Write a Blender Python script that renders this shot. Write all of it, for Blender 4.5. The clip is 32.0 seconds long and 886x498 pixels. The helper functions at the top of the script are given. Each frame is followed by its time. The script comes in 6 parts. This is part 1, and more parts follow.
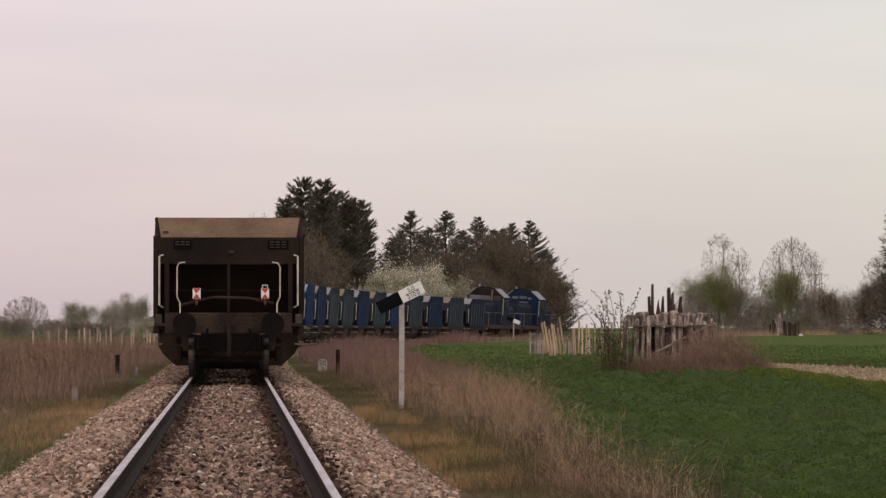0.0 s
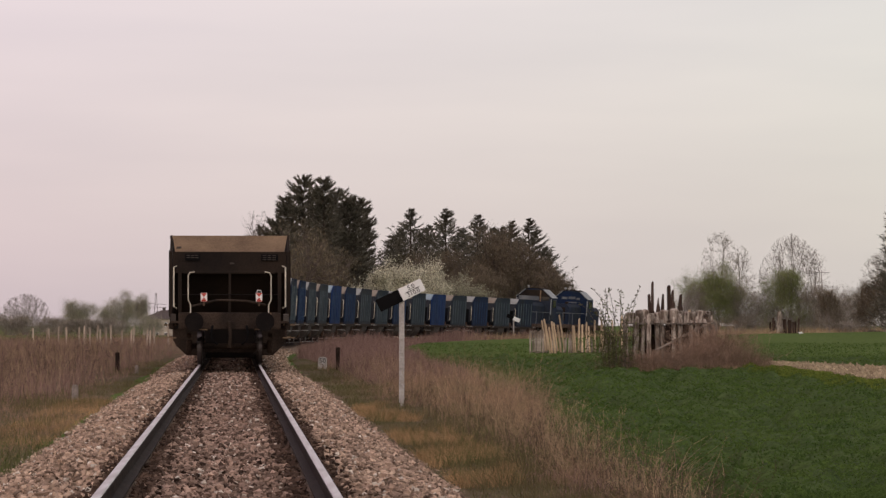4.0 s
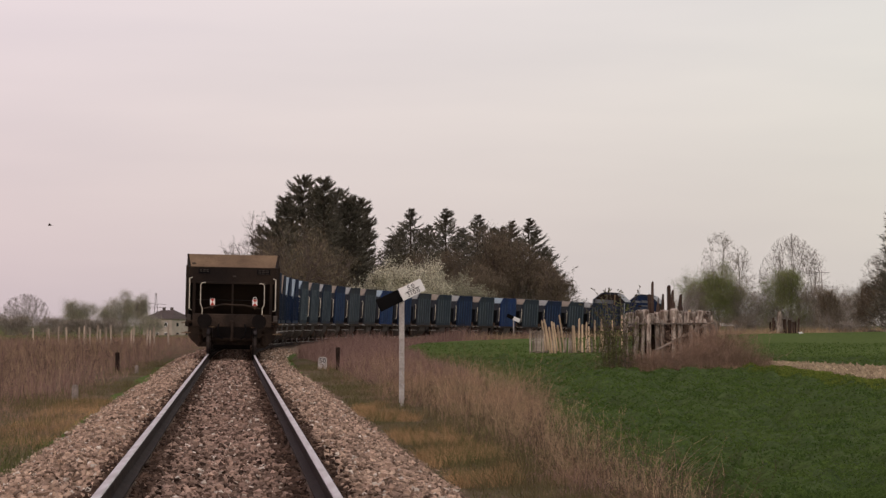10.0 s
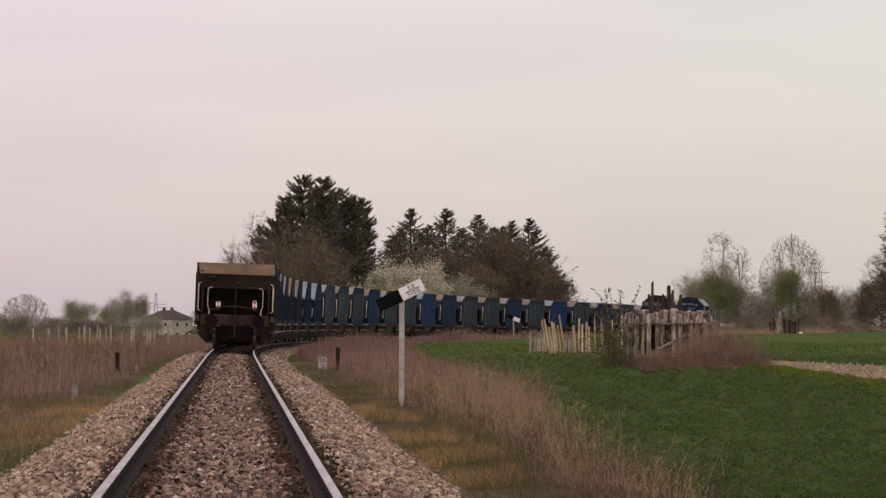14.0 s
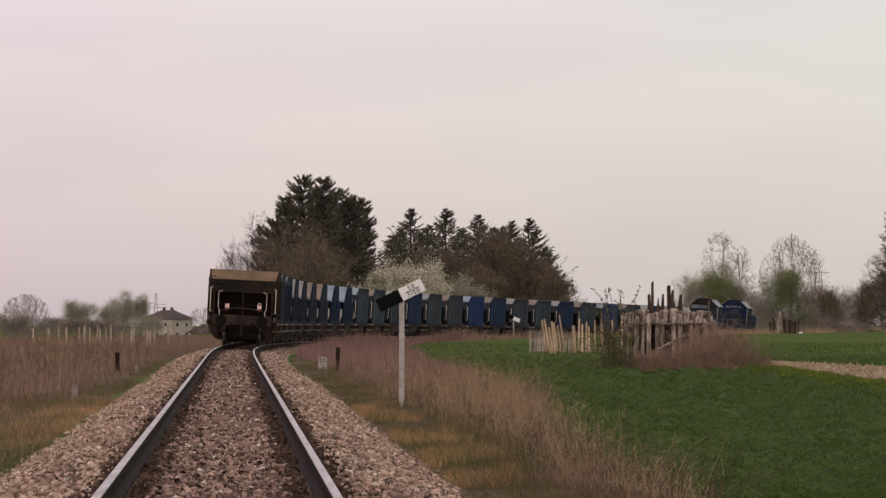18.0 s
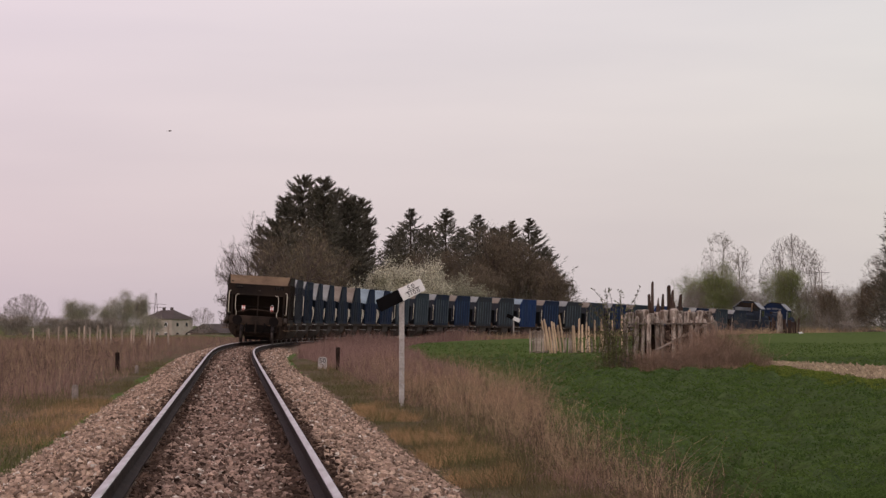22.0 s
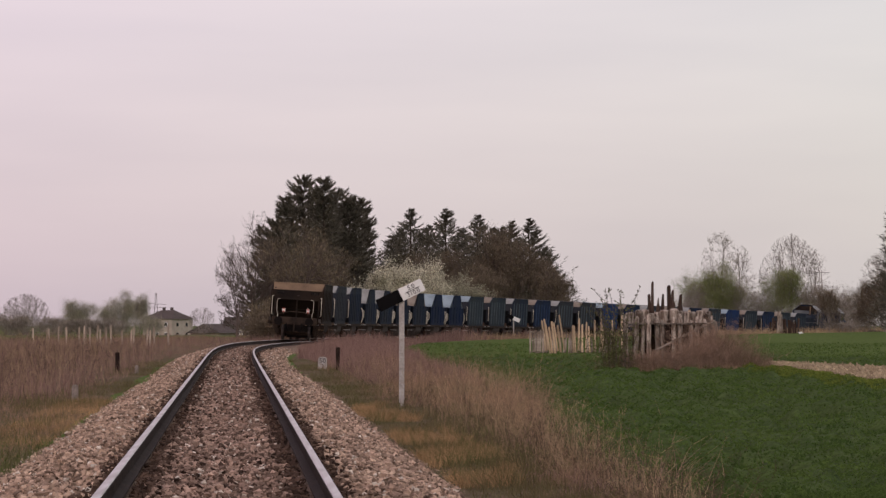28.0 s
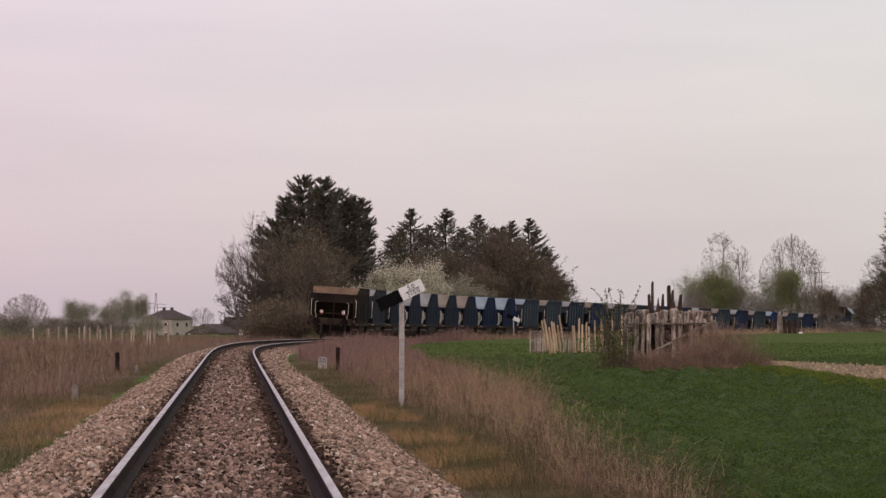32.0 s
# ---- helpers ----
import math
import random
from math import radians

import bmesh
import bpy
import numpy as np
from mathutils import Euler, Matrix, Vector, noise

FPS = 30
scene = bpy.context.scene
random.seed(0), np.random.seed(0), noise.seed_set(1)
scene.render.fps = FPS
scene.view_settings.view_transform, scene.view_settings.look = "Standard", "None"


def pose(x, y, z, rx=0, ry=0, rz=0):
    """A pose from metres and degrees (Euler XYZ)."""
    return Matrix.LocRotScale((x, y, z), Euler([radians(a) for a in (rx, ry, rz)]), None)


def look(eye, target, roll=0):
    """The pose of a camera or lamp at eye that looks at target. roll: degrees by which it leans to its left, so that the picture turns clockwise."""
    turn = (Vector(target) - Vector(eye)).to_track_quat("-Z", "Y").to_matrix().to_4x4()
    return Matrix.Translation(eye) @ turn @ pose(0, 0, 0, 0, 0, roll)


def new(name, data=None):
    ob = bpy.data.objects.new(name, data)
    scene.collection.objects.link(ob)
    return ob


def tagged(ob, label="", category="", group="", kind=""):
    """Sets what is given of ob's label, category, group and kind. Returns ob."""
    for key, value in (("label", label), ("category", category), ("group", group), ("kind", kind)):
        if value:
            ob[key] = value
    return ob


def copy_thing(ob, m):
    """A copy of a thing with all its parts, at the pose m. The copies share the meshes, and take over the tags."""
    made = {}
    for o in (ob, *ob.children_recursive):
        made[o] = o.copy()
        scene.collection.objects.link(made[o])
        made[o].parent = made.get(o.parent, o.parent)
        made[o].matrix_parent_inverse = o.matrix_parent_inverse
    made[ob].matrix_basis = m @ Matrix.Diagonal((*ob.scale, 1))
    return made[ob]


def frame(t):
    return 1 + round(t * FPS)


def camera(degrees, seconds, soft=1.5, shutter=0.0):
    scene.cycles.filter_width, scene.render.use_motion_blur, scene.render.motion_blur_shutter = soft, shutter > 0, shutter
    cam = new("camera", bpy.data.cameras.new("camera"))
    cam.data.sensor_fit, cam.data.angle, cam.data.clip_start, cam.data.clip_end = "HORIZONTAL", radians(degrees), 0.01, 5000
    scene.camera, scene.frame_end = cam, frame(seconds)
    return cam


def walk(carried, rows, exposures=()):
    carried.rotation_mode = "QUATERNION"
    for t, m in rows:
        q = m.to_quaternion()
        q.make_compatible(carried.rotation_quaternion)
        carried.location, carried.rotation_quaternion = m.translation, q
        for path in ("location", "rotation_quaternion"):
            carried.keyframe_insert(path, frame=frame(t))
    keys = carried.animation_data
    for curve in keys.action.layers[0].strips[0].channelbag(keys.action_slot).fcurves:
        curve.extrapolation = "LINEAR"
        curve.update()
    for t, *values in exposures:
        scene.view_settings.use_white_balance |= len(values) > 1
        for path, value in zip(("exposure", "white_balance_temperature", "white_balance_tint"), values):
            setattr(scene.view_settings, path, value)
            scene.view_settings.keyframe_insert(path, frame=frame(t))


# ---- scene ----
# One long-lens view along a single-track railway; the train draws away round a right-hand curve.
cam = camera(12.43, 32.0, soft=1.4)
EYE = (0, 0, 1.09)
TILT = 91.0186
walk(cam, [(0, pose(*EYE, TILT + 0.032)), (1.1, pose(*EYE, TILT + 0.032)), (1.4, pose(*EYE, TILT - 0.006)),
           (1.9, pose(*EYE, TILT)), (32, pose(*EYE, TILT))],
     exposures=[(0, -0.05, 6560, 10), (18.1, -0.05, 6560, 10), (19.2, -0.08, 6420, 14), (32, -0.08, 6380, 14)])

# ---- light ----
world = bpy.data.worlds.new("overcast_evening")
scene.world = world
world.use_nodes = True
wn, wl = world.node_tree.nodes, world.node_tree.links
wn.clear()
w_out = wn.new("ShaderNodeOutputWorld")
w_bg = wn.new("ShaderNodeBackground")
w_sky = wn.new("ShaderNodeTexSky")
w_sky.sky_type = "NISHITA"
w_sky.sun_disc = False
w_sky.sun_elevation = radians(14)
w_sky.sun_rotation = radians(215)
w_co = wn.new("ShaderNodeTexCoord")
w_sep = wn.new("ShaderNodeSeparateXYZ")
w_map = wn.new("ShaderNodeMapping")
w_map.inputs["Scale"].default_value = (5, 5, 34)
w_noise = wn.new("ShaderNodeTexNoise")
w_noise.inputs["Scale"].default_value = 1.6
w_noise.inputs["Detail"].default_value = 3
w_side = wn.new("ShaderNodeMapRange")
w_side.inputs["From Min"].default_value, w_side.inputs["From Max"].default_value = -0.11, 0.12
w_tint = wn.new("ShaderNodeMix")
w_tint.data_type = "RGBA"
w_tint.inputs["A"].default_value = (0.705, 0.570, 0.630, 1)
w_tint.inputs["B"].default_value = (0.660, 0.610, 0.600, 1)
w_cloud = wn.new("ShaderNodeMix")
w_cloud.data_type = "RGBA"
w_cloud.blend_type = "MULTIPLY"
w_cloud.inputs["Factor"].default_value = 1.0
w_ramp = wn.new("ShaderNodeValToRGB")
w_ramp.color_ramp.elements[0].position, w_ramp.color_ramp.elements[0].color = 0.3, (0.95, 0.945, 0.96, 1)
w_ramp.color_ramp.elements[1].position, w_ramp.color_ramp.elements[1].color = 0.7, (1.05, 1.04, 1.03, 1)
w_sum = wn.new("ShaderNodeMix")
w_sum.data_type = "RGBA"
w_sum.inputs["Factor"].default_value = 0.03
wl.new(w_co.outputs["Generated"], w_sep.inputs[0])
wl.new(w_co.outputs["Generated"], w_map.inputs["Vector"])
wl.new(w_map.outputs[0], w_noise.inputs["Vector"])
wl.new(w_noise.outputs[0], w_ramp.inputs[0])
wl.new(w_sep.outputs["X"], w_side.inputs["Value"])
wl.new(w_side.outputs[0], w_tint.inputs["Factor"])
wl.new(w_tint.outputs["Result"], w_cloud.inputs["A"])
wl.new(w_ramp.outputs[0], w_cloud.inputs["B"])
w_up = wn.new("ShaderNodeMapRange")
w_up.inputs["From Min"].default_value, w_up.inputs["From Max"].default_value = 0.0, 0.08
w_low = wn.new("ShaderNodeMix")
w_low.data_type = "RGBA"
w_low.inputs["A"].default_value, w_low.inputs["B"].default_value = (0.815, 0.83, 0.845, 1), (1, 1, 1, 1)
w_veil = wn.new("ShaderNodeMix")
w_veil.data_type = "RGBA"
w_veil.blend_type = "MULTIPLY"
w_veil.inputs["Factor"].default_value = 1.0
wl.new(w_sep.outputs["Z"], w_up.inputs["Value"])
wl.new(w_cloud.outputs["Result"], w_veil.inputs["A"])
wl.new(w_up.outputs[0], w_low.inputs["Factor"])
wl.new(w_low.outputs["Result"], w_veil.inputs["B"])
wl.new(w_veil.outputs["Result"], w_sum.inputs["A"])
wl.new(w_sky.outputs[0], w_sum.inputs["B"])
wl.new(w_sum.outputs["Result"], w_bg.inputs["Color"])
w_bg.inputs["Strength"].default_value = 1.0
wl.new(w_bg.outputs[0], w_out.inputs[0])
sun = new("sun", bpy.data.lights.new("sun", "SUN"))
sun.data.energy, sun.data.angle, sun.data.color = 0.9, radians(18), (1.0, 0.9, 0.82)
sun.matrix_world = look((0, 0, 50), (-0.12 * 40, 0.99 * 40, 50 - 20))


# ---- materials ----
def mat(name, colour, other=None, scale=4.0, rough=0.8, metal=0.0, bump=0.0, bump_scale=30.0, per=None, spread=0.35, fine=0.0, contrast=(0.35, 0.65), stretch=None, thin=0.0):
    """A surface of two colours mixed by a broad noise, with fine grain. per: 'object' or 'island' for a random shade of each piece."""
    m = bpy.data.materials.new(name)
    m.use_nodes = True
    n, l = m.node_tree.nodes, m.node_tree.links
    b = n["Principled BSDF"]
    b.inputs["Roughness"].default_value, b.inputs["Metallic"].default_value = rough, metal
    b.inputs["Specular IOR Level"].default_value = 0.04 if rough > 0.68 else 0.3
    co = n.new("ShaderNodeTexCoord")
    vec = co.outputs["Object"]
    if stretch:
        mp = n.new("ShaderNodeMapping")
        mp.inputs["Scale"].default_value = stretch
        l.new(vec, mp.inputs["Vector"])
        vec = mp.outputs[0]
    broad = n.new("ShaderNodeTexNoise")
    broad.inputs["Scale"].default_value, broad.inputs["Detail"].default_value = scale, 6
    l.new(vec, broad.inputs["Vector"])
    ramp = n.new("ShaderNodeMapRange")
    ramp.inputs["From Min"].default_value, ramp.inputs["From Max"].default_value = contrast
    l.new(broad.outputs[0], ramp.inputs["Value"])
    mix = n.new("ShaderNodeMix")
    mix.data_type = "RGBA"
    other = other or tuple(c * 0.65 for c in colour)
    mix.inputs["A"].default_value, mix.inputs["B"].default_value = (*colour, 1), (*other, 1)
    l.new(ramp.outputs[0], mix.inputs["Factor"])
    last = mix.outputs["Result"]
    grain = n.new("ShaderNodeTexNoise")
    grain.inputs["Scale"].default_value, grain.inputs["Detail"].default_value = bump_scale, 5
    l.new(vec, grain.inputs["Vector"])
    if per:
        if per == "object":
            rnd = n.new("ShaderNodeObjectInfo").outputs["Random"]
        else:
            rnd = n.new("ShaderNodeNewGeometry").outputs["Random Per Island"]
        val = n.new("ShaderNodeMapRange")
        val.inputs["To Min"].default_value, val.inputs["To Max"].default_value = 1 - spread, 1 + spread
        l.new(rnd, val.inputs["Value"])
        hsv = n.new("ShaderNodeHueSaturation")
        l.new(val.outputs[0], hsv.inputs["Value"])
        l.new(last, hsv.inputs["Color"])
        last = hsv.outputs[0]
    if fine:
        fr = n.new("ShaderNodeMapRange")
        fr.inputs["From Min"].default_value, fr.inputs["From Max"].default_value = 0.3, 0.7
        fr.inputs["To Min"].default_value, fr.inputs["To Max"].default_value = 1 - fine, 1 + fine
        l.new(grain.outputs[0], fr.inputs["Value"])
        fh = n.new("ShaderNodeHueSaturation")
        l.new(fr.outputs[0], fh.inputs["Value"])
        l.new(last, fh.inputs["Color"])
        last = fh.outputs[0]
    l.new(last, b.inputs["Base Color"])
    if thin:
        through_light = n.new("ShaderNodeBsdfTranslucent")
        l.new(last, through_light.inputs["Color"])
        both = n.new("ShaderNodeMixShader")
        both.inputs[0].default_value = thin
        l.new(b.outputs[0], both.inputs[1])
        l.new(through_light.outputs[0], both.inputs[2])
        l.new(both.outputs[0], n["Material Output"].inputs["Surface"])
    if bump:
        bp = n.new("ShaderNodeBump")
        bp.inputs["Strength"].default_value, bp.inputs["Distance"].default_value = bump, 0.05
        l.new(grain.outputs[0], bp.inputs["Height"])
        l.new(bp.outputs[0], b.inputs["Normal"])
    return m


M_FIELD = mat("field_green", (0.062, 0.098, 0.020), (0.088, 0.125, 0.025), 0.35, 0.9, bump=0.6, bump_scale=7, fine=0.3)
M_VERGE = mat("verge_earth", (0.155, 0.105, 0.070), (0.085, 0.080, 0.036), 0.55, 0.95, bump=0.8, bump_scale=11, fine=0.45)
# darker than the crop leaves: the shade in their gaps is in this colour
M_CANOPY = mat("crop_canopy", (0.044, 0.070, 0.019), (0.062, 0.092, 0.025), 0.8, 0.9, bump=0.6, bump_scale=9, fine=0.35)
M_CROP = mat("crop_leaf", (0.098, 0.146, 0.038), (0.058, 0.096, 0.026), 0.75, 0.8, per="island", spread=0.2, contrast=(0.40, 0.60), thin=0.45)
M_STRAW = mat("dry_weed", (0.385, 0.245, 0.160), (0.265, 0.165, 0.112), 0.4, 0.9, per="island", spread=0.5)
M_STRAW_PALE = mat("pale_weed", (0.40, 0.29, 0.18), (0.28, 0.19, 0.12), 0.4, 0.9, per="island", spread=0.4)
M_REDWEED = mat("reddish_weed", (0.255, 0.160, 0.135), (0.180, 0.112, 0.096), 0.3, 0.9, per="island", spread=0.5)
M_OLDSTONE = mat("mossy_old_stone", (0.24, 0.20, 0.18), (0.16, 0.135, 0.115), 6, 0.9, bump=0.3, fine=0.3)
M_YELLOW = mat("yellow_grass", (0.42, 0.265, 0.135), (0.29, 0.18, 0.092), 0.6, 0.9, per="island", spread=0.4)
M_GREENGRASS = mat("green_grass", (0.118, 0.118, 0.046), (0.150, 0.118, 0.062), 0.6, 0.8, per="island", spread=0.4, thin=0.45)
M_STONE = mat("ballast_stone", (0.40, 0.288, 0.216), (0.26, 0.18, 0.135), 0.7, 0.9, per="island", spread=0.65, fine=0.15, bump_scale=60)
M_MIDSTONE = mat("stained_track_stone", (0.31, 0.215, 0.168), (0.19, 0.13, 0.102), 0.7, 0.9, per="island", spread=0.65, fine=0.15, bump_scale=60)
M_PALESTONE = mat("pale_stone", (0.66, 0.58, 0.50), (0.50, 0.43, 0.36), 0.7, 0.9, per="island", spread=0.3)
M_STAINED = mat("rust_stained_stone", (0.055, 0.036, 0.028), (0.09, 0.058, 0.044), 0.9, 0.9, per="island", spread=0.6)
M_BED = mat("ballast_bed", (0.29, 0.207, 0.155), (0.19, 0.135, 0.102), 1.2, 0.95, bump=1.0, bump_scale=17, fine=0.6)
M_RUST_RAIL = mat("rail_rust", (0.019, 0.0125, 0.0105), (0.034, 0.022, 0.0175), 3, 0.75, bump=0.15, fine=0.3)
M_WHEELRIM = mat("wheel_rim", (0.16, 0.14, 0.135), (0.09, 0.078, 0.074), 2, 0.35, 1.0)
M_RAILHEAD = mat("rail_head", (0.66, 0.62, 0.61), (0.46, 0.41, 0.39), 1.5, 0.5, 1.0, stretch=(8, 0.5, 1))
M_TREAD = mat("wheel_tread", (0.075, 0.062, 0.058), (0.04, 0.032, 0.03), 2, 0.45, 0.7)
M_DARK = mat("grimy_black_steel", (0.0155, 0.012, 0.0108), (0.029, 0.0205, 0.016), 0.8, 0.75, bump=0.05, fine=0.15)
M_UNDER = mat("rusty_underframe", (0.060, 0.041, 0.034), (0.095, 0.062, 0.047), 2.0, 0.8, fine=0.35)
M_TAN = mat("rusty_tan_steel", (0.200, 0.136, 0.086), (0.125, 0.084, 0.056), 1.2, 0.75, fine=0.25, stretch=(1, 1, 0.4))
M_BEIGE = mat("beige_steel", (0.24, 0.20, 0.165), (0.18, 0.145, 0.115), 1.5, 0.7, fine=0.2)
M_PALEGREY = mat("pale_grey_steel", (0.26, 0.26, 0.25), (0.19, 0.185, 0.175), 1.5, 0.65, fine=0.2)
M_PALEBLUE = mat("pale_blue_steel", (0.24, 0.30, 0.34), (0.18, 0.225, 0.255), 1.5, 0.6, fine=0.2)
M_NAVY = mat("navy_paint", (0.014, 0.023, 0.046), (0.020, 0.024, 0.033), 0.9, 0.74, fine=0.25, stretch=(1, 1, 0.25))
M_BLUE = mat("blue_paint", (0.011, 0.021, 0.057), (0.013, 0.020, 0.040), 0.9, 0.74, fine=0.25, stretch=(1, 1, 0.25))
M_BRIGHT = mat("bright_blue_paint", (0.013, 0.036, 0.125), (0.015, 0.029, 0.082), 0.9, 0.74, fine=0.2, stretch=(1, 1, 0.25))
M_SLATE = mat("slate_paint", (0.027, 0.031, 0.042), (0.034, 0.036, 0.042), 0.9, 0.74, fine=0.25, stretch=(1, 1, 0.25))
M_TEAL = mat("faded_teal_paint", (0.022, 0.032, 0.046), (0.033, 0.040, 0.048), 0.9, 0.74, fine=0.25, stretch=(1, 1, 0.25))
# rib paints: worn, and lightened for the highlight on the raised ribs
M_TEALRIB = mat("worn_lit_rib_paint", (0.115, 0.140, 0.155), (0.040, 0.054, 0.068), 1.5, 0.74, fine=0.3, stretch=(1, 1, 0.3))
M_BLUERIB = mat("worn_lit_blue_rib_paint", (0.050, 0.080, 0.145), (0.020, 0.036, 0.082), 1.5, 0.74, fine=0.3, stretch=(1, 1, 0.3))
M_CHUTE = mat("dusty_chute_steel", (0.075, 0.063, 0.056), (0.05, 0.04, 0.035), 2.0, 0.8, fine=0.3)
M_GRIME = mat("oily_grime", (0.025, 0.0185, 0.0155), (0.050, 0.035, 0.027), 2.0, 0.78, fine=0.35)
M_WHITEPAINT = mat("worn_white_paint", (0.64, 0.58, 0.47), (0.42, 0.37, 0.30), 4, 0.6, fine=0.15)
M_SIGNWHITE = mat("sign_white", (0.80, 0.79, 0.78), (0.70, 0.68, 0.66), 3, 0.5)
M_SIGNBLACK = mat("sign_black", (0.007, 0.0065, 0.007), None, 3, 0.75)
M_POST = mat("grey_concrete_post", (0.42, 0.39, 0.37), (0.31, 0.28, 0.26), 5, 0.85, bump=0.2, fine=0.2)
M_RED = mat("signal_red", (0.50, 0.055, 0.035), (0.36, 0.045, 0.03), 3, 0.5)
M_WOOD = mat("weathered_wood", (0.36, 0.305, 0.26), (0.125, 0.092, 0.074), 3.5, 0.85, bump=0.3, per="object", spread=0.5, fine=0.35, contrast=(0.40, 0.60), stretch=(3, 3, 0.7))
M_DARKWOOD = mat("dark_old_wood", (0.075, 0.05, 0.04), (0.045, 0.03, 0.025), 2.5, 0.9, bump=0.3, per="object", spread=0.3, fine=0.3, stretch=(6, 6, 0.7))
M_FRESHWOOD = mat("fresh_split_wood", (0.56, 0.42, 0.29), (0.36, 0.26, 0.18), 2.5, 0.8, per="object", spread=0.3, fine=0.25, stretch=(6, 6, 0.7))
M_SPRUCE = mat("spruce_needle", (0.090, 0.082, 0.066), (0.122, 0.110, 0.086), 0.4, 0.85, per="island", spread=0.5)
M_PICKET = mat("pale_picket_wood", (0.47, 0.385, 0.315), (0.30, 0.235, 0.19), 2.5, 0.85, per="object", spread=0.3, fine=0.25, stretch=(6, 6, 0.7))
M_BARK = mat("bark", (0.075, 0.058, 0.048), (0.05, 0.038, 0.03), 2, 0.9, bump=0.4)
M_BRAMBLE = mat("bramble_stem", (0.30, 0.20, 0.145), (0.19, 0.128, 0.096), 1, 0.9, per="island", spread=0.55)
M_TWIG = mat("twig", (0.125, 0.10, 0.088), (0.09, 0.07, 0.06), 1, 0.9)
# twig for far trees and the pylon, paled by distance haze in its colour
M_HAZETWIG = mat("hazed_twig", (0.26, 0.225, 0.20), (0.19, 0.16, 0.145), 1, 0.9)
M_BUD = mat("olive_bud", (0.215, 0.172, 0.112), (0.16, 0.128, 0.084), 0.4, 0.85, per="island", spread=0.5)
M_BROWNBUD = mat("brown_bud", (0.150, 0.118, 0.085), (0.112, 0.088, 0.063), 0.4, 0.85, per="island", spread=0.5)
M_BLOSSOM = mat("blossom", (0.72, 0.67, 0.53), (0.48, 0.455, 0.33), 0.7, 0.8, per="island", spread=0.5, thin=0.45)
# bud and young leaf of far thickets, with the haze mixed into the colour
M_HAZEBUD = mat("hazed_bud", (0.28, 0.24, 0.20), (0.21, 0.18, 0.15), 0.5, 0.85, per="island", spread=0.4)
M_HAZELEAF = mat("hazed_young_leaf", (0.23, 0.25, 0.105), (0.17, 0.185, 0.08), 0.5, 0.8, per="island", spread=0.4, thin=0.45)
M_FRESHLEAF = mat("fresh_leaf", (0.115, 0.135, 0.045), (0.08, 0.095, 0.035), 0.5, 0.8, per="island", spread=0.5)
M_FRESHGRASS = mat("fresh_grass", (0.155, 0.185, 0.036), (0.11, 0.145, 0.030), 0.6, 0.8, per="island", spread=0.3, thin=0.45)
M_GARDENLEAF = mat("garden_leaf", (0.130, 0.138, 0.058), (0.105, 0.090, 0.050), 0.9, 0.8, per="island", spread=0.5, thin=0.45)
M_DARKWEED = mat("dark_weed", (0.105, 0.073, 0.052), (0.07, 0.05, 0.038), 0.5, 0.9, per="island", spread=0.5)
# willow green lightened as if seen through haze
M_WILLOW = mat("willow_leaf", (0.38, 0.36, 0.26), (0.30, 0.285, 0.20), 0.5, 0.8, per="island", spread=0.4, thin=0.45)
M_SOIL = mat("pale_soil", (0.37, 0.295, 0.19), (0.22, 0.165, 0.11), 1.5, 0.95, bump=0.8, bump_scale=12, fine=0.4)
M_PLASTER = mat("worn_plaster", (0.42, 0.37, 0.31), (0.33, 0.28, 0.24), 0.6, 0.9, fine=0.15)
M_ROOF = mat("dark_roof_tile", (0.11, 0.09, 0.085), (0.08, 0.065, 0.06), 1.5, 0.85, fine=0.25)
M_GLASSDARK = mat("dark_window_glass", (0.02, 0.022, 0.025), None, 2, 0.15)
M_LOCOBLUE = mat("locomotive_blue", (0.017, 0.026, 0.055), (0.027, 0.031, 0.040), 0.8, 0.74, fine=0.2, stretch=(1, 1, 0.3))
# greasy buffers; also the near-black that stands for shade under the wagons
M_BUFFER = mat("greasy_steel_and_shade", (0.0085, 0.007, 0.0068), (0.015, 0.0115, 0.0105), 2.0, 0.8, fine=0.2)
M_LOCOSHOULDER = mat("locomotive_shoulder", (0.36, 0.37, 0.38), (0.24, 0.25, 0.26), 1.5, 0.72, fine=0.2)
M_LOCOGREY = mat("locomotive_grey", (0.15, 0.155, 0.165), (0.085, 0.09, 0.10), 1, 0.7, fine=0.15)


# ---- mesh helpers ----
def part(name, bm, material, parent, label=""):
    me = bpy.data.meshes.new(name)
    bm.to_mesh(me)
    bm.free()
    me.materials.append(material)
    ob = new(name, me)
    ob.parent = parent
    if label:
        ob["label"] = label
    return ob


def piece(name, mesh, parent, m):
    ob = new(name, mesh)
    ob.parent = parent
    ob.matrix_local = m
    return ob


def empty(name, m=Matrix()):
    ob = new(name)
    ob.matrix_world = m
    return ob


def box(bm, cx, cy, cz, sx, sy, sz, rot=None, bevel=0.0):
    made = bmesh.ops.create_cube(bm, size=1)["verts"]
    m = Matrix.Translation((cx, cy, cz)) @ (rot or Matrix()) @ Matrix.Diagonal((sx, sy, sz, 1))
    bmesh.ops.transform(bm, matrix=m, verts=made)
    if bevel:
        edges = {e for v in made for e in v.link_edges}
        bmesh.ops.bevel(bm, geom=list(edges), offset=bevel, segments=1, affect="EDGES")


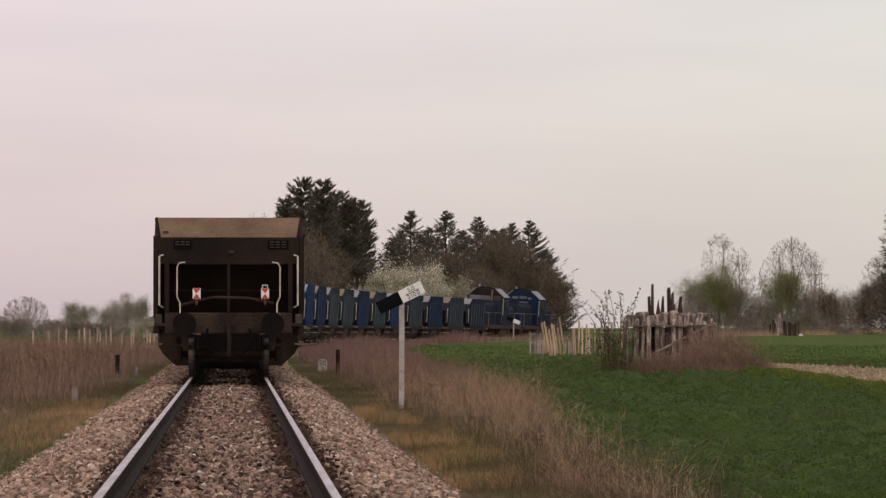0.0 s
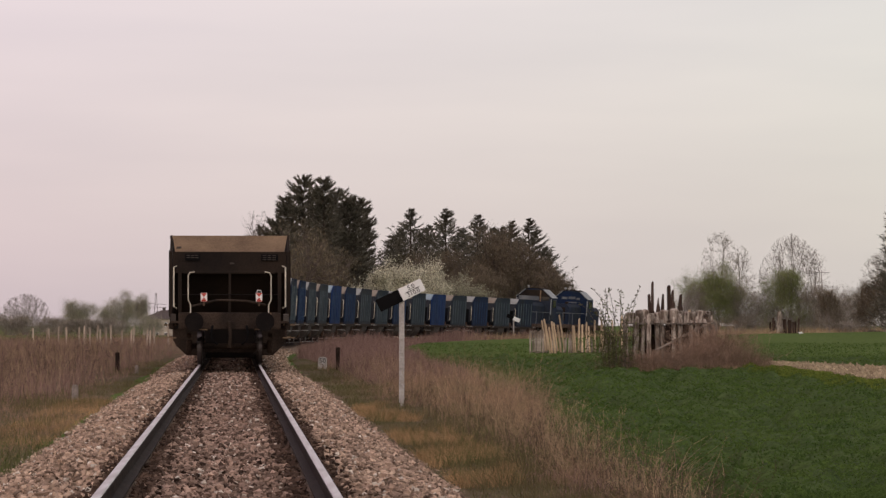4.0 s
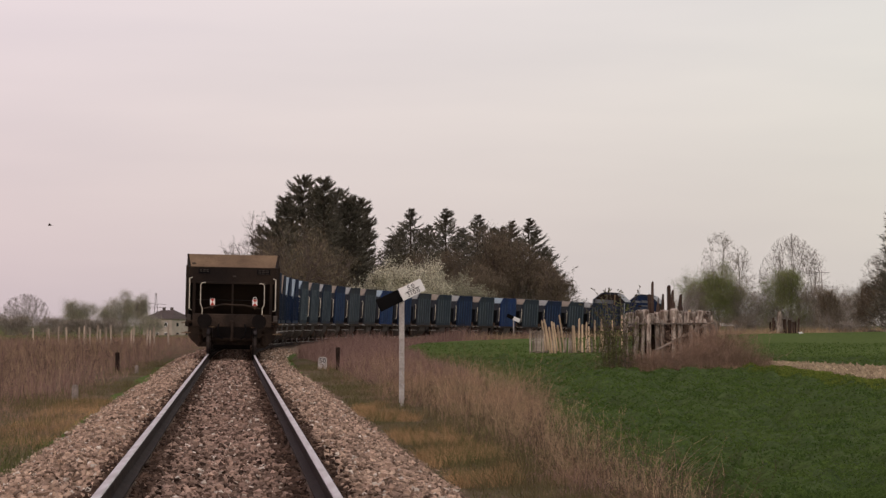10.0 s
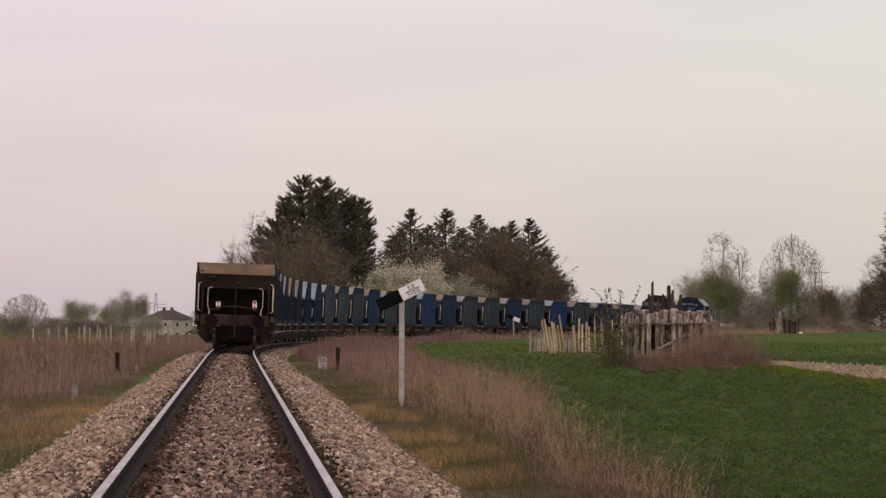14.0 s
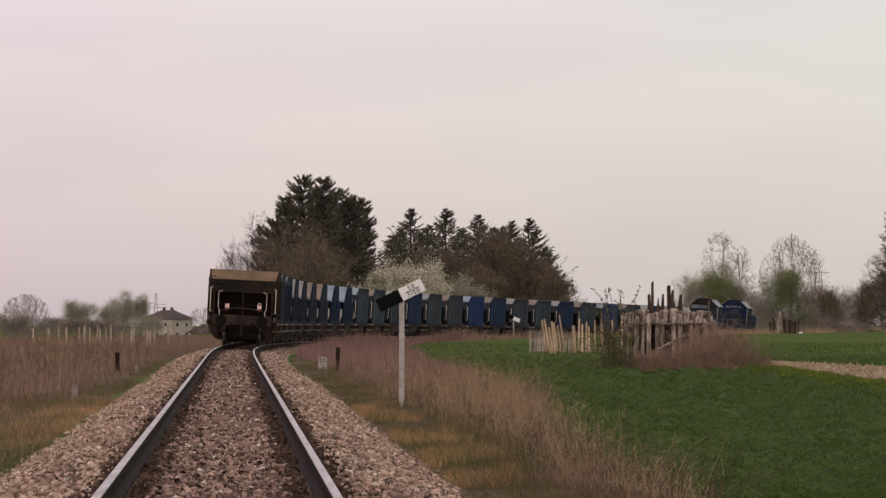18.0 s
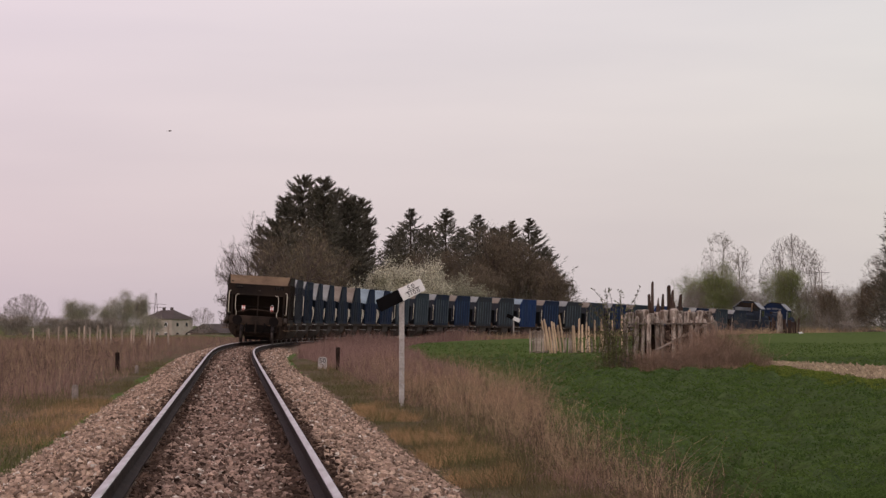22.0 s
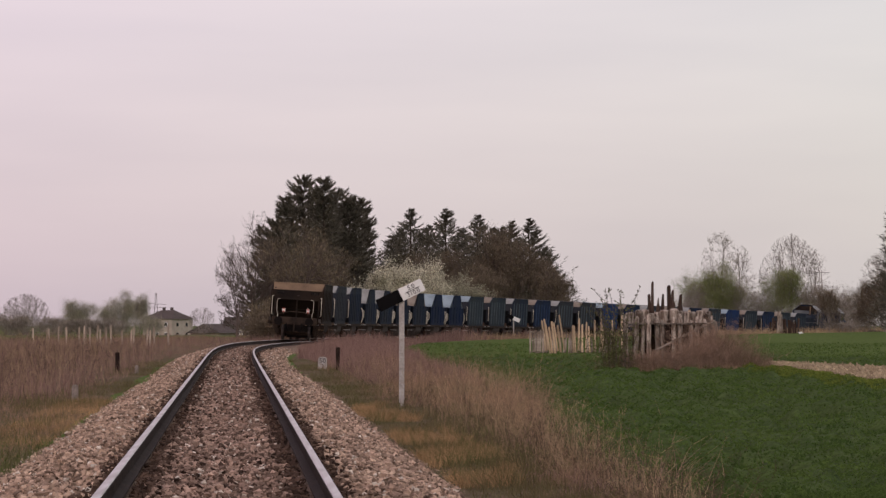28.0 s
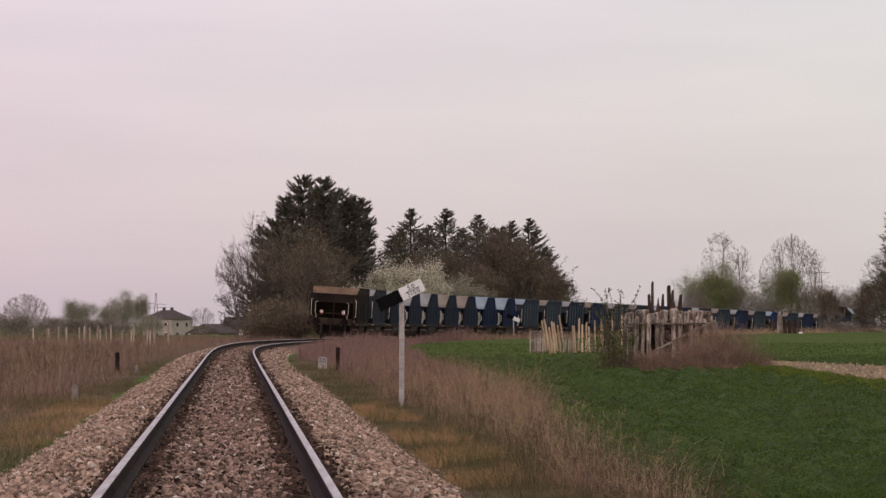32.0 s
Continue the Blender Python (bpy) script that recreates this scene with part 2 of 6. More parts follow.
def prism(bm, outline, axis, a, b):
    """A closed outline of (u, v) pushed from a to b along axis x, y or z."""
    def put(u, v, w):
        return {"x": (w, u, v), "y": (u, w, v), "z": (u, v, w)}[axis]
    low = [bm.verts.new(put(u, v, a)) for u, v in outline]
    high = [bm.verts.new(put(u, v, b)) for u, v in outline]
    n = len(outline)
    bm.faces.new(low)
    bm.faces.new(high[::-1])
    for k in range(n):
        bm.faces.new((low[k], high[k], high[(k + 1) % n], low[(k + 1) % n]))
    bmesh.ops.recalc_face_normals(bm, faces=bm.faces[:])


def tube(bm, points, r, sides=6):
    """A round bar along points."""
    rings = []
    pts = [Vector(p) for p in points]
    for k, p in enumerate(pts):
        d = (pts[min(k + 1, len(pts) - 1)] - pts[max(k - 1, 0)]).normalized()
        u = d.orthogonal().normalized()
        v = d.cross(u)
        if rings:
            u = (last_u - d * last_u.dot(d)).normalized()
            v = d.cross(u)
        last_u = u
        rad = r[k] if isinstance(r, (list, tuple)) else r
        rings.append([bm.verts.new(p + (u * math.cos(a) + v * math.sin(a)) * rad) for a in [2 * math.pi * j / sides for j in range(sides)]])
    for a, b in zip(rings, rings[1:]):
        for j in range(sides):
            bm.faces.new((a[j], a[(j + 1) % sides], b[(j + 1) % sides], b[j]))
    bm.faces.new(rings[0][::-1])
    bm.faces.new(rings[-1])


def drum(bm, cx, cy, cz, r, length, axis="x", sides=20, r2=None):
    rot = {"x": Matrix.Rotation(math.pi / 2, 4, "Y"), "y": Matrix.Rotation(math.pi / 2, 4, "X"), "z": Matrix()}[axis]
    bmesh.ops.create_cone(bm, cap_ends=True, segments=sides, radius1=r, radius2=r if r2 is None else r2, depth=length,
                          matrix=Matrix.Translation((cx, cy, cz)) @ rot)


def sheet(name, verts, faces, material, parent=None, smooth=False):
    """A mesh object from arrays of corners and of equal-sized faces."""
    verts, faces = np.asarray(verts, float), np.asarray(faces, int)
    me = bpy.data.meshes.new(name)
    k = faces.shape[1]
    me.vertices.add(len(verts))
    me.vertices.foreach_set("co", verts.ravel())
    me.loops.add(faces.size)
    me.loops.foreach_set("vertex_index", faces.ravel())
    me.polygons.add(len(faces))
    me.polygons.foreach_set("loop_start", np.arange(len(faces)) * k)
    me.polygons.foreach_set("use_smooth", np.full(len(faces), smooth))
    me.update(calc_edges=True)
    me.materials.append(material)
    ob = new(name, me)
    ob.parent = parent
    return ob


rng = np.random.default_rng(7)


def blades(name, base, height, width, lean, material, parent=None, simple=False):
    """Upright bent blades: base (n, 3), each of three triangles."""
    n = len(base)
    a = rng.uniform(0, 2 * np.pi, n)
    side = np.stack([np.cos(a), np.sin(a), np.zeros(n)], 1) * (np.asarray(width) / 2)[:, None]
    b = rng.uniform(0, 2 * np.pi, n)
    tip = np.stack([np.cos(b), np.sin(b), np.zeros(n)], 1) * (np.asarray(lean) * height)[:, None]
    up = np.stack([np.zeros(n), np.zeros(n), height], 1)
    if simple:
        return sheet(name, np.stack([base - side, base + side, base + up + tip], 1).reshape(-1, 3), np.arange(n)[:, None] * 3 + [[0, 1, 2]], material, parent)
    v = np.stack([base - side, base + side, base + up * 0.55 + tip * 0.35 + side * 0.7, base + up * 0.55 + tip * 0.35 - side * 0.7, base + up + tip], 1)
    k = np.arange(n)[:, None] * 5
    tri = np.concatenate([k + [[0, 1, 2]], k + [[0, 2, 3]], k + [[3, 2, 4]]])
    return sheet(name, v.reshape(-1, 3), tri, material, parent)


def leaves(name, at, size, material, parent=None, flat=0.0, corners=4):
    """Leaf-shaped four-cornered flakes, turned at random; flat nearer 1 lays them level."""
    n = len(at)
    d = rng.normal(size=(n, 3))
    d[:, 2] *= 1 - flat
    d /= np.linalg.norm(d, axis=1)[:, None]
    e = np.cross(d, rng.normal(size=(n, 3)))
    e /= np.linalg.norm(e, axis=1)[:, None]
    s = np.asarray(size)[:, None]
    v = np.stack([at - d * s, at + e * s * 0.45, at + d * s, at - e * s * 0.45], 1)
    if corners == 3:
        v = np.stack([at - d * s, at + e * s * 0.6 + d * s * 0.3, at + d * s * 0.8 - e * s * 0.5], 1)
    k = np.arange(n)[:, None] * corners
    return sheet(name, v.reshape(-1, 3), k + np.arange(corners)[None], material, parent)


def strokes(name, a, b, width, material, parent=None):
    """Slender pointed strokes from a to b, for twigs, stalks and needle sprays."""
    n = len(a)
    e = np.cross(b - a, rng.normal(size=(n, 3)))
    e /= np.linalg.norm(e, axis=1)[:, None] + 1e-9
    w = np.broadcast_to(np.asarray(width, float), (n,))[:, None] * 0.62
    v = np.stack([a - e * w, a + e * w, b], 1)
    return sheet(name, v.reshape(-1, 3), np.arange(n)[:, None] * 3 + [[0, 1, 2]], material, parent)


def sprays(name, at, length, width, material, parent=None, centre=(0, 0, 0), out=0.9, up=0.7):
    """Short twigs that point outward and up from the middle of a crown."""
    d = at - np.asarray(centre, float)
    d /= np.linalg.norm(d, axis=1)[:, None] + 1e-9
    d = d * out + rng.normal(size=at.shape) * 0.55 + np.array([0, 0, up])
    d /= np.linalg.norm(d, axis=1)[:, None]
    ln = np.asarray(length)[:, None]
    return strokes(name, at - d * ln * 0.5, at + d * ln * 0.5, width, material, parent)


def stalks(name, base, height, lean, width, material, side=6, parent=None):
    """Dry stalks, each with a few side twigs on its upper half."""
    n = len(base)
    t = rng.uniform(0, 2 * np.pi, n)
    tip = base + np.stack([np.cos(t) * lean * height, np.sin(t) * lean * height, height], 1)
    mid = base * 0.5 + tip * 0.5 + rng.normal(size=(n, 3)) * (0.03 * height)[:, None]
    aa, bb, ww = [base, mid], [mid, tip], [np.full(n, width), np.full(n, width * 0.7)]
    for k in range(side):
        f = rng.uniform(0.35, 0.95, n)[:, None]
        p = base * (1 - f) + tip * f
        q = p + np.stack([rng.normal(size=n) * 0.13, rng.normal(size=n) * 0.13, rng.uniform(0.02, 0.25, n)], 1) * height[:, None]
        aa.append(p), bb.append(q), ww.append(np.full(n, width * 0.55))
    return strokes(name, np.concatenate(aa), np.concatenate(bb), np.concatenate(ww), material, parent)


# ---- the line of the track: curvature and grade against length ----
F_LENS = 7200.0
STEP = 0.5
S_MIN = -60.0
S_AT = np.arange(S_MIN, 900, STEP)
BEND = np.interp(S_AT, [80, 110, 140, 170, 200, 230, 260, 290, 330, 380, 450, 900],
                 [0, 0.00002, 0.00016, 0.00083, 0.00138, 0.00157, 0.00173, 0.00187, 0.00149, 0.0005, -0.0002, 0])
GRADE = np.interp(S_AT, [150, 230, 320, 420, 560, 640], [0, -0.00088, -0.00476, -0.00798, -0.006, 0])
HEAD = -0.05140 + np.cumsum(BEND) * STEP
LINE_X = np.cumsum(np.sin(HEAD)) * STEP
LINE_Y = np.cumsum(np.cos(HEAD)) * STEP
LINE_Z = np.cumsum(GRADE) * STEP
k0 = int(-S_MIN / STEP)
LINE_X += -0.103 - LINE_X[k0]
LINE_Y -= LINE_Y[k0]
CANT = 0.06 * np.clip((S_AT - 105) / 90, 0, 1)   # the outer rail of the curve lies higher


def on_line(s, off=0.0, z=0.0):
    """World point at length s, off metres to the right, z above the rail top."""
    h = np.interp(s, S_AT, HEAD)
    return (np.interp(s, S_AT, LINE_X) + off * np.cos(h), np.interp(s, S_AT, LINE_Y) - off * np.sin(h), np.interp(s, S_AT, LINE_Z) + z + (0.75 - off) * np.interp(s, S_AT, CANT))


def line_points(s, off, z):
    x, y, zz = on_line(np.asarray(s, float), np.asarray(off, float), np.asarray(z, float))
    return np.stack([x, y, zz], 1)


def nearest(x, y):
    """Length along the track and offset to its right, for arrays of points."""
    x, y = np.asarray(x, float), np.asarray(y, float)
    s, off = np.empty_like(x), np.empty_like(x)
    lx, ly = LINE_X[::4], LINE_Y[::4]
    for a in range(0, len(x), 4000):
        b = slice(a, a + 4000)
        d = (x[b, None] - lx) ** 2 + (y[b, None] - ly) ** 2
        k = d.argmin(1)
        h = HEAD[::4][k]
        dx, dy = x[b] - lx[k], y[b] - ly[k]
        s[b] = S_AT[::4][k] + dx * np.sin(h) + dy * np.cos(h)
        far = np.sqrt(d.min(1))
        off[b] = np.where(dx * np.cos(h) - dy * np.sin(h) > 0, far, -far)
    return s, off


def ground_z(x, y):
    x, y = np.atleast_1d(np.asarray(x, float)), np.atleast_1d(np.asarray(y, float))
    s, off = nearest(x, y)
    right = -0.42 + 0.32 * np.clip((y - 160) / 300, 0, 1)
    left = -0.55 + 0.25 * np.clip((y - 120) / 200, 0, 1) - 3.7 * np.clip((y - 400) / 500, 0, 1)
    far = np.where(off > 0, right, left)
    near = np.interp(s, S_AT, LINE_Z) - 0.45
    k = np.clip((np.abs(off) - 2.4) / 2.6, 0, 1)
    k = k * k * (3 - 2 * k)
    roll = 0.03 * np.sin(x * 0.9 + y * 0.13) * np.sin(y * 0.31) + 0.02 * np.sin(x * 2.3 + 1.0) * np.sin(y * 0.9)
    return near * (1 - k) + (far + roll) * k


def plan(px, depth):
    """The sideways place of a bearing at that depth."""
    return (px - 784) * depth / F_LENS


def rise(py, depth):
    """The height of a bearing's upper end at that depth."""
    return 1.09 + (569 - py) * depth / F_LENS


# ---- ground ----
gx = np.unique(np.concatenate([np.linspace(-2500, -60, 25), np.arange(-60, -16, 4.0), np.arange(-16, 60, 1.3), np.arange(60, 110, 3.0), np.linspace(110, 2500, 25)]))
gy = np.unique(np.concatenate([np.linspace(-400, 0, 8), np.arange(0, 20, 4.0), np.arange(20, 130, 1.2), np.arange(130, 620, 3.5), np.geomspace(620, 4500, 24)]))
XX, YY = np.meshgrid(gx, gy)
ZZ = ground_z(XX.ravel(), YY.ravel())
nx = len(gx)
cells = (np.arange(len(gy) - 1)[:, None] * nx + np.arange(nx - 1)).ravel()[:, None] + [[0, 1, nx + 1, nx]]
ground = sheet("ground", np.stack([XX.ravel(), YY.ravel(), ZZ], 1), cells, M_FIELD, smooth=True)
tagged(ground, "level farmland of short green crop beside the railway", "ground", kind="structure")


# ---- brown verge between ballast and field ----
def verge(name, s, low, high, label, across=24):
    s = np.asarray(s, float)
    u = np.linspace(0, 1, across)
    lo, hi = np.interp(s, *low), np.interp(s, *high)
    wav = 0.35 * np.sin(s * 0.9) + 0.25 * np.sin(s * 2.3 + 1)
    off = lo[:, None] + (hi - lo + wav * np.sign(hi))[:, None] * u
    p = line_points(np.repeat(s, across), off.ravel(), 0 * off.ravel())
    p[:, 2] = ground_z(p[:, 0], p[:, 1]) + 0.02 - 0.05 * (np.abs(np.tile(u, len(s)) - 0.5) > 0.49)
    cells = (np.arange(len(s) - 1)[:, None] * across + np.arange(across - 1)).ravel()[:, None] + [[0, 1, across + 1, across]]
    return tagged(sheet(name, p, cells, M_VERGE, smooth=True), label, "verge", kind="structure")


verge("verge", np.arange(18, 330, 1.0), ([20, 330], [2.0, 2.2]), ([20, 34, 56, 70, 84, 132, 170, 233, 280, 420], [3.4, 3.55, 4.25, 5.2, 5.5, 6.2, 7.4, 6.2, 4.6, 4.0]), "brown earth verge matted with dead grass")
verge("verge", np.arange(18, 330, 1.0), ([20, 330], [-2.0, -2.2]), ([20, 90, 330], [-9, -16, -30]), "brown earth verge matted with dead grass")


# ---- ballast bed and rails ----
def sweep(name, outline, s, material, parent=None, closed=True, smooth=False):
    """An outline of (off, z) carried along the track."""
    s = np.asarray(s, float)
    k = len(outline)
    rows = [line_points(s, np.full(len(s), o), np.full(len(s), z)) for o, z in outline]
    v = np.stack(rows, 1).reshape(-1, 3)
    cols = k if closed else k - 1
    f = [(i * k + j, i * k + (j + 1) % k, (i + 1) * k + (j + 1) % k, (i + 1) * k + j) for i in range(len(s) - 1) for j in range(cols)]
    return sheet(name, v, f, material, parent, smooth)


S_LONG = np.concatenate([np.arange(-20, 620, 2.0)])
bed = sweep("ballast_bed", [(-2.35, -0.64), (-2.12, -0.46), (-1.38, -0.20), (-1.0, -0.20), (-0.8, -0.23), (-0.55, -0.22), (0, -0.19), (0.55, -0.22), (0.8, -0.23), (1.0, -0.20), (1.38, -0.20), (2.08, -0.46), (2.35, -0.64)], S_LONG, M_BED, closed=False)
tagged(bed, "brown crushed stone ballast bed of the railway", "ballast", kind="structure")
RAIL = [(-0.075, -0.172), (0.075, -0.172), (0.075, -0.155), (0.012, -0.13), (0.012, -0.045), (0.036, -0.032), (0.036, -0.010),
        (-0.036, -0.010), (-0.036, -0.032), (-0.012, -0.045), (-0.012, -0.13), (-0.075, -0.155)]
for side in (-1, 1):
    web = sweep("rail", [(side * 0.7535 + o, z) for o, z in RAIL], S_LONG, M_RUST_RAIL)
    tagged(web, "rusty steel rail with a shiny worn head", "rail", "rails", "structure")
    cap = sweep("rail_head", [(side * 0.7535 + o, z) for o, z in [(-0.030, -0.0098), (0.030, -0.0098), (0.028, -0.003), (0.022, 0), (-0.022, 0), (-0.028, -0.003)]], S_LONG, M_RAILHEAD, web)
    cap["label"] = "bright polished running surface"


def stones(name, s, off, size, material=None):
    n = len(s)
    x = np.abs(off)
    z = np.interp(x, [0, 0.55, 0.8, 1.0, 1.38, 2.1, 2.4], [-0.19, -0.22, -0.23, -0.20, -0.20, -0.46, -0.51])
    at = line_points(s, off, z + size * rng.uniform(-0.25, 0.45, n))
    ico = np.array([(1, 0, 0), (-1, 0, 0), (0, 1, 0), (0, -1, 0), (0, 0, 1), (0, 0, -1)], float)
    tri = np.array([(0, 2, 4), (2, 1, 4), (1, 3, 4), (3, 0, 4), (2, 0, 5), (1, 2, 5), (3, 1, 5), (0, 3, 5)])
    q = rng.normal(size=(n, 3, 3))
    q, _ = np.linalg.qr(q)
    shape = ico[None] * rng.uniform(0.55, 1.15, (n, 6, 1)) + rng.normal(scale=0.18, size=(n, 6, 3))
    v = np.einsum("nij,nkj->nki", q, shape) * (size / 2)[:, None, None] * np.array([1, 1, 0.8]) + at[:, None]
    return sheet(name, v.reshape(-1, 3), (np.arange(n)[:, None, None] * 6 + tri).reshape(-1, 3), material or M_STONE)


def clear_of_rails(off, gap=0.10):
    return np.abs(np.abs(off) - 0.7535) > gap


ss = np.concatenate([rng.uniform(26, 50, 40000), rng.uniform(50, 100, 38000), rng.uniform(100, 200, 14000)])
oo = rng.uniform(-2.25, 2.25, len(ss))
sz = rng.uniform(0.028, 0.078, len(ss)) * np.interp(ss, [22, 50, 100, 200], [1.0, 1.05, 1.2, 1.5])
gap = np.abs(np.abs(oo) - 0.7535)
bare = gap > rng.uniform(0.16, 0.34, len(ss))
bare &= ~((np.abs(oo) < 0.62) & (rng.uniform(0, 1, len(ss)) < 0.16))
white = bare & (rng.uniform(0, 1, len(ss)) < 0.07)
bare &= ~white
tagged(stones("pale_stones", ss[white], oo[white], sz[white] * 0.9, M_PALESTONE), "scattered pale stones in the brown ballast", "gravel", kind="stuff")
middle = bare & (np.abs(oo) < 0.72)
bare &= ~middle
tagged(stones("ballast_stones", ss[middle], oo[middle], sz[middle], M_MIDSTONE), "darker brown crushed stones between the rails", "gravel", kind="stuff")
tagged(stones("ballast_stones", ss[bare], oo[bare], sz[bare]), "loose brown and grey crushed stones on the ballast shoulders", "gravel", kind="stuff")
bare |= middle
oily = ~bare & ~white & (gap > 0.085)
tagged(stones("stained_stones", ss[oily], oo[oily], sz[oily], M_STAINED), "rust-stained dark stones lying along the rails", "gravel", kind="stuff")


# ---- train ----
PITCH_A, PITCH_B, WAGONS = 9.279, 8.393, 26
B_FIRST, B_COUNT = 3, 6


def rear_at(t):
    return 82.33 + 4.8844 * t + 0.02509 * t * t / 2 + 0.00032 * t ** 3 / 6


def wagon_offset(i):
    return PITCH_A * i + (PITCH_B - PITCH_A) * min(max(i - B_FIRST, 0), B_COUNT)


def rail_pose(s, half):
    """A vehicle's pose on the track, its middle at s, its axles half a wheelbase away."""
    a, b = Vector(on_line(s - half)), Vector(on_line(s + half))
    y = (b - a).normalized()
    x = y.cross(Vector((0, 0, 1))).normalized()
    x = (x - Vector((0, 0, 1)) * float(np.interp(s, S_AT, CANT))).normalized()
    z = x.cross(y)
    m = Matrix((x, y, z)).transposed().to_4x4()
    m.translation = (a + b) / 2
    return m


def wheelset(parent, y, r=0.46):
    w = new("wheelset")
    w.parent = parent
    w.location = (0, y, r)
    bm = bmesh.new()
    drum(bm, 0, 0, 0, 0.075, 2.1, sides=10)
    part("axle", bm, M_UNDER, w)
    for side in (-1, 1):
        bm = bmesh.new()
        drum(bm, side * 0.755, 0, 0, r, 0.10, sides=28)
        drum(bm, side * 0.70, 0, 0, r + 0.03, 0.03, sides=28)
        drum(bm, side * 0.80, 0, 0, r * 0.55, 0.06, sides=16)
        part("wheel", bm, M_TREAD, w, "dark steel wheel")
        bm = bmesh.new()
        drum(bm, side * 0.77, 0, 0, r + 0.004, 0.085, sides=32)
        part("tread", bm, M_WHEELRIM, w, "worn wheel tread")
    return w


def hopper_wagon(kind, panel, slope, frame_mat):
    """A two-axle hopper wagon, middle at the origin. kind a: high flat sides; kind b: long sloping ends."""
    w = empty("hopper_wagon")
    back, front = -3.15, 3.15
    top, knee, low = 3.26, 2.84, 1.05
    if kind == "a":
        side = [(back, low), (front, low), (front, top - 0.10), (front - 0.10, top), (back + 0.85, top), (back, knee)]
        run = 0.8
    else:
        knee = 2.34
        run = 1.6
        half_side = [(3.05, low), (3.05, knee - 0.06), (2.1, knee), (1.82, knee + 0.08), (1.70, knee + 0.28), (1.64, knee + 0.58), (1.50, top - 0.14), (1.32, top - 0.03), (1.08, top)]
        side = half_side + [(-u, v) for u, v in half_side[::-1]]
    for sx in (-1, 1):
        bm = bmesh.new()
        prism(bm, side, "x", sx * 1.44, sx * 1.50)
        sp = part("side_panel", bm, panel, w)
        n_rib = 6 if kind == "a" else 5
        for k in range(n_rib):
            y = back + 0.55 + (front - back - 1.1) * k / (n_rib - 1)
            bm = bmesh.new()
            box(bm, sx * 1.51, y, (low + knee) / 2 + 0.1, 0.05, 0.16 if kind == "a" else 0.10, knee - low - 0.1, bevel=0.02)
            part("rib", bm, panel, sp)
        bm = bmesh.new()
        box(bm, sx * 1.47, 0.36 if kind == "a" else 0, top - 0.04, 0.085, front - back - (1.1 if kind == "a" else 2 * run + 0.95), 0.10, bevel=0.02)
        part("top_rim", bm, panel, sp)
        bm = bmesh.new()
        box(bm, sx * 1.44, 0, 0.97, 0.14, 8.3, 0.16, bevel=0.02)
        part("solebar", bm, M_GRIME, w)
        for y in (-2.6, 2.6):
            bm = bmesh.new()
            box(bm, sx * 1.02, y, 0.46, 0.16, 0.42, 0.34, bevel=0.04)
            box(bm, sx * 1.02, y, 0.72, 0.10, 1.2, 0.09, bevel=0.02)
            part("axle_box", bm, M_UNDER, w)
        bm = bmesh.new()
        prism(bm, [(sx * 0.82, 0.90), (sx * 1.46, 0.90), (sx * 1.45, 0.62), (sx * 1.36, 0.46), (sx * 1.10, 0.22), (sx * 0.84, 0.22)], "y", -1.3, 1.3)
        part("discharge_chute", bm, M_CHUTE, w, "dusty grey steel discharge chute")
    # coloured near-black, which paints in the shade between the wheels
    bm = bmesh.new()
    prism(bm, [(-0.64, 1.0), (0.64, 1.0), (0.60, 0.16), (-0.60, 0.16)], "y", -1.7, 1.7)
    part("hopper_bottom", bm, M_BUFFER, w)
    bm = bmesh.new()
    box(bm, 0, -1.95, 0.34, 1.3, 0.12, 0.08)
    box(bm, 0, 1.95, 0.34, 1.3, 0.12, 0.08)
    box(bm, 0.3, 0, 0.36, 0.08, 3.9, 0.08)
    part("brake_rigging", bm, M_UNDER, w)
    for sy in (-1, 1):
        e = sy * front
        # upper end sheet, leaning inward
        bm = bmesh.new()
        lo, hi = (1.37 if kind == "a" else 1.44), 1.45
        y0, y1 = e - (0 if kind == "a" else sy * 0.35), e - sy * (run if kind == "a" else 1.75)
        pts = [(-lo, y0, knee), (lo, y0, knee), (hi, y1, top), (-hi, y1, top)]
        vs = [bm.verts.new(p) for p in pts] + [bm.verts.new((p[0], p[1] - sy * 0.05, p[2] - 0.03)) for p in pts]
        for f in ((0, 1, 2, 3), (7, 6, 5, 4), (0, 4, 5, 1), (1, 5, 6, 2), (2, 6, 7, 3), (3, 7, 4, 0)):
            bm.faces.new([vs[k] for k in f])
        bmesh.ops.recalc_face_normals(bm, faces=bm.faces[:])
        part("end_slope", bm, slope, w)
        bm = bmesh.new()
        box(bm, 0, e - sy * 0.03, (knee + 2.30) / 2, 2.86, 0.06, knee - 2.30, bevel=0.01)
        part("end_wall", bm, frame_mat, w)
        # funnel sheet running down and inward
        bm = bmesh.new()
        prism(bm, [(e - sy * 0.05, 2.35), (e - sy * 0.10, 2.35), (e - sy * 1.9, 1.0), (e - sy * 1.85, 1.0)], "x", -1.42, 1.42)
        part("funnel_sheet", bm, frame_mat, w)
        for x in (-1.25, 0.0, 1.25):
            bm = bmesh.new()
            box(bm, x, e + sy * 0.03, 1.83, 0.09 if x else 0.06, 0.08, 1.0)
            part("end_post", bm, frame_mat, w)
        bm = bmesh.new()
        box(bm, 0, e + sy * 0.02, 2.32, 2.3, 0.06, 0.08, bevel=0.015)
        part("cross_rail", bm, frame_mat, w)
        bm = bmesh.new()
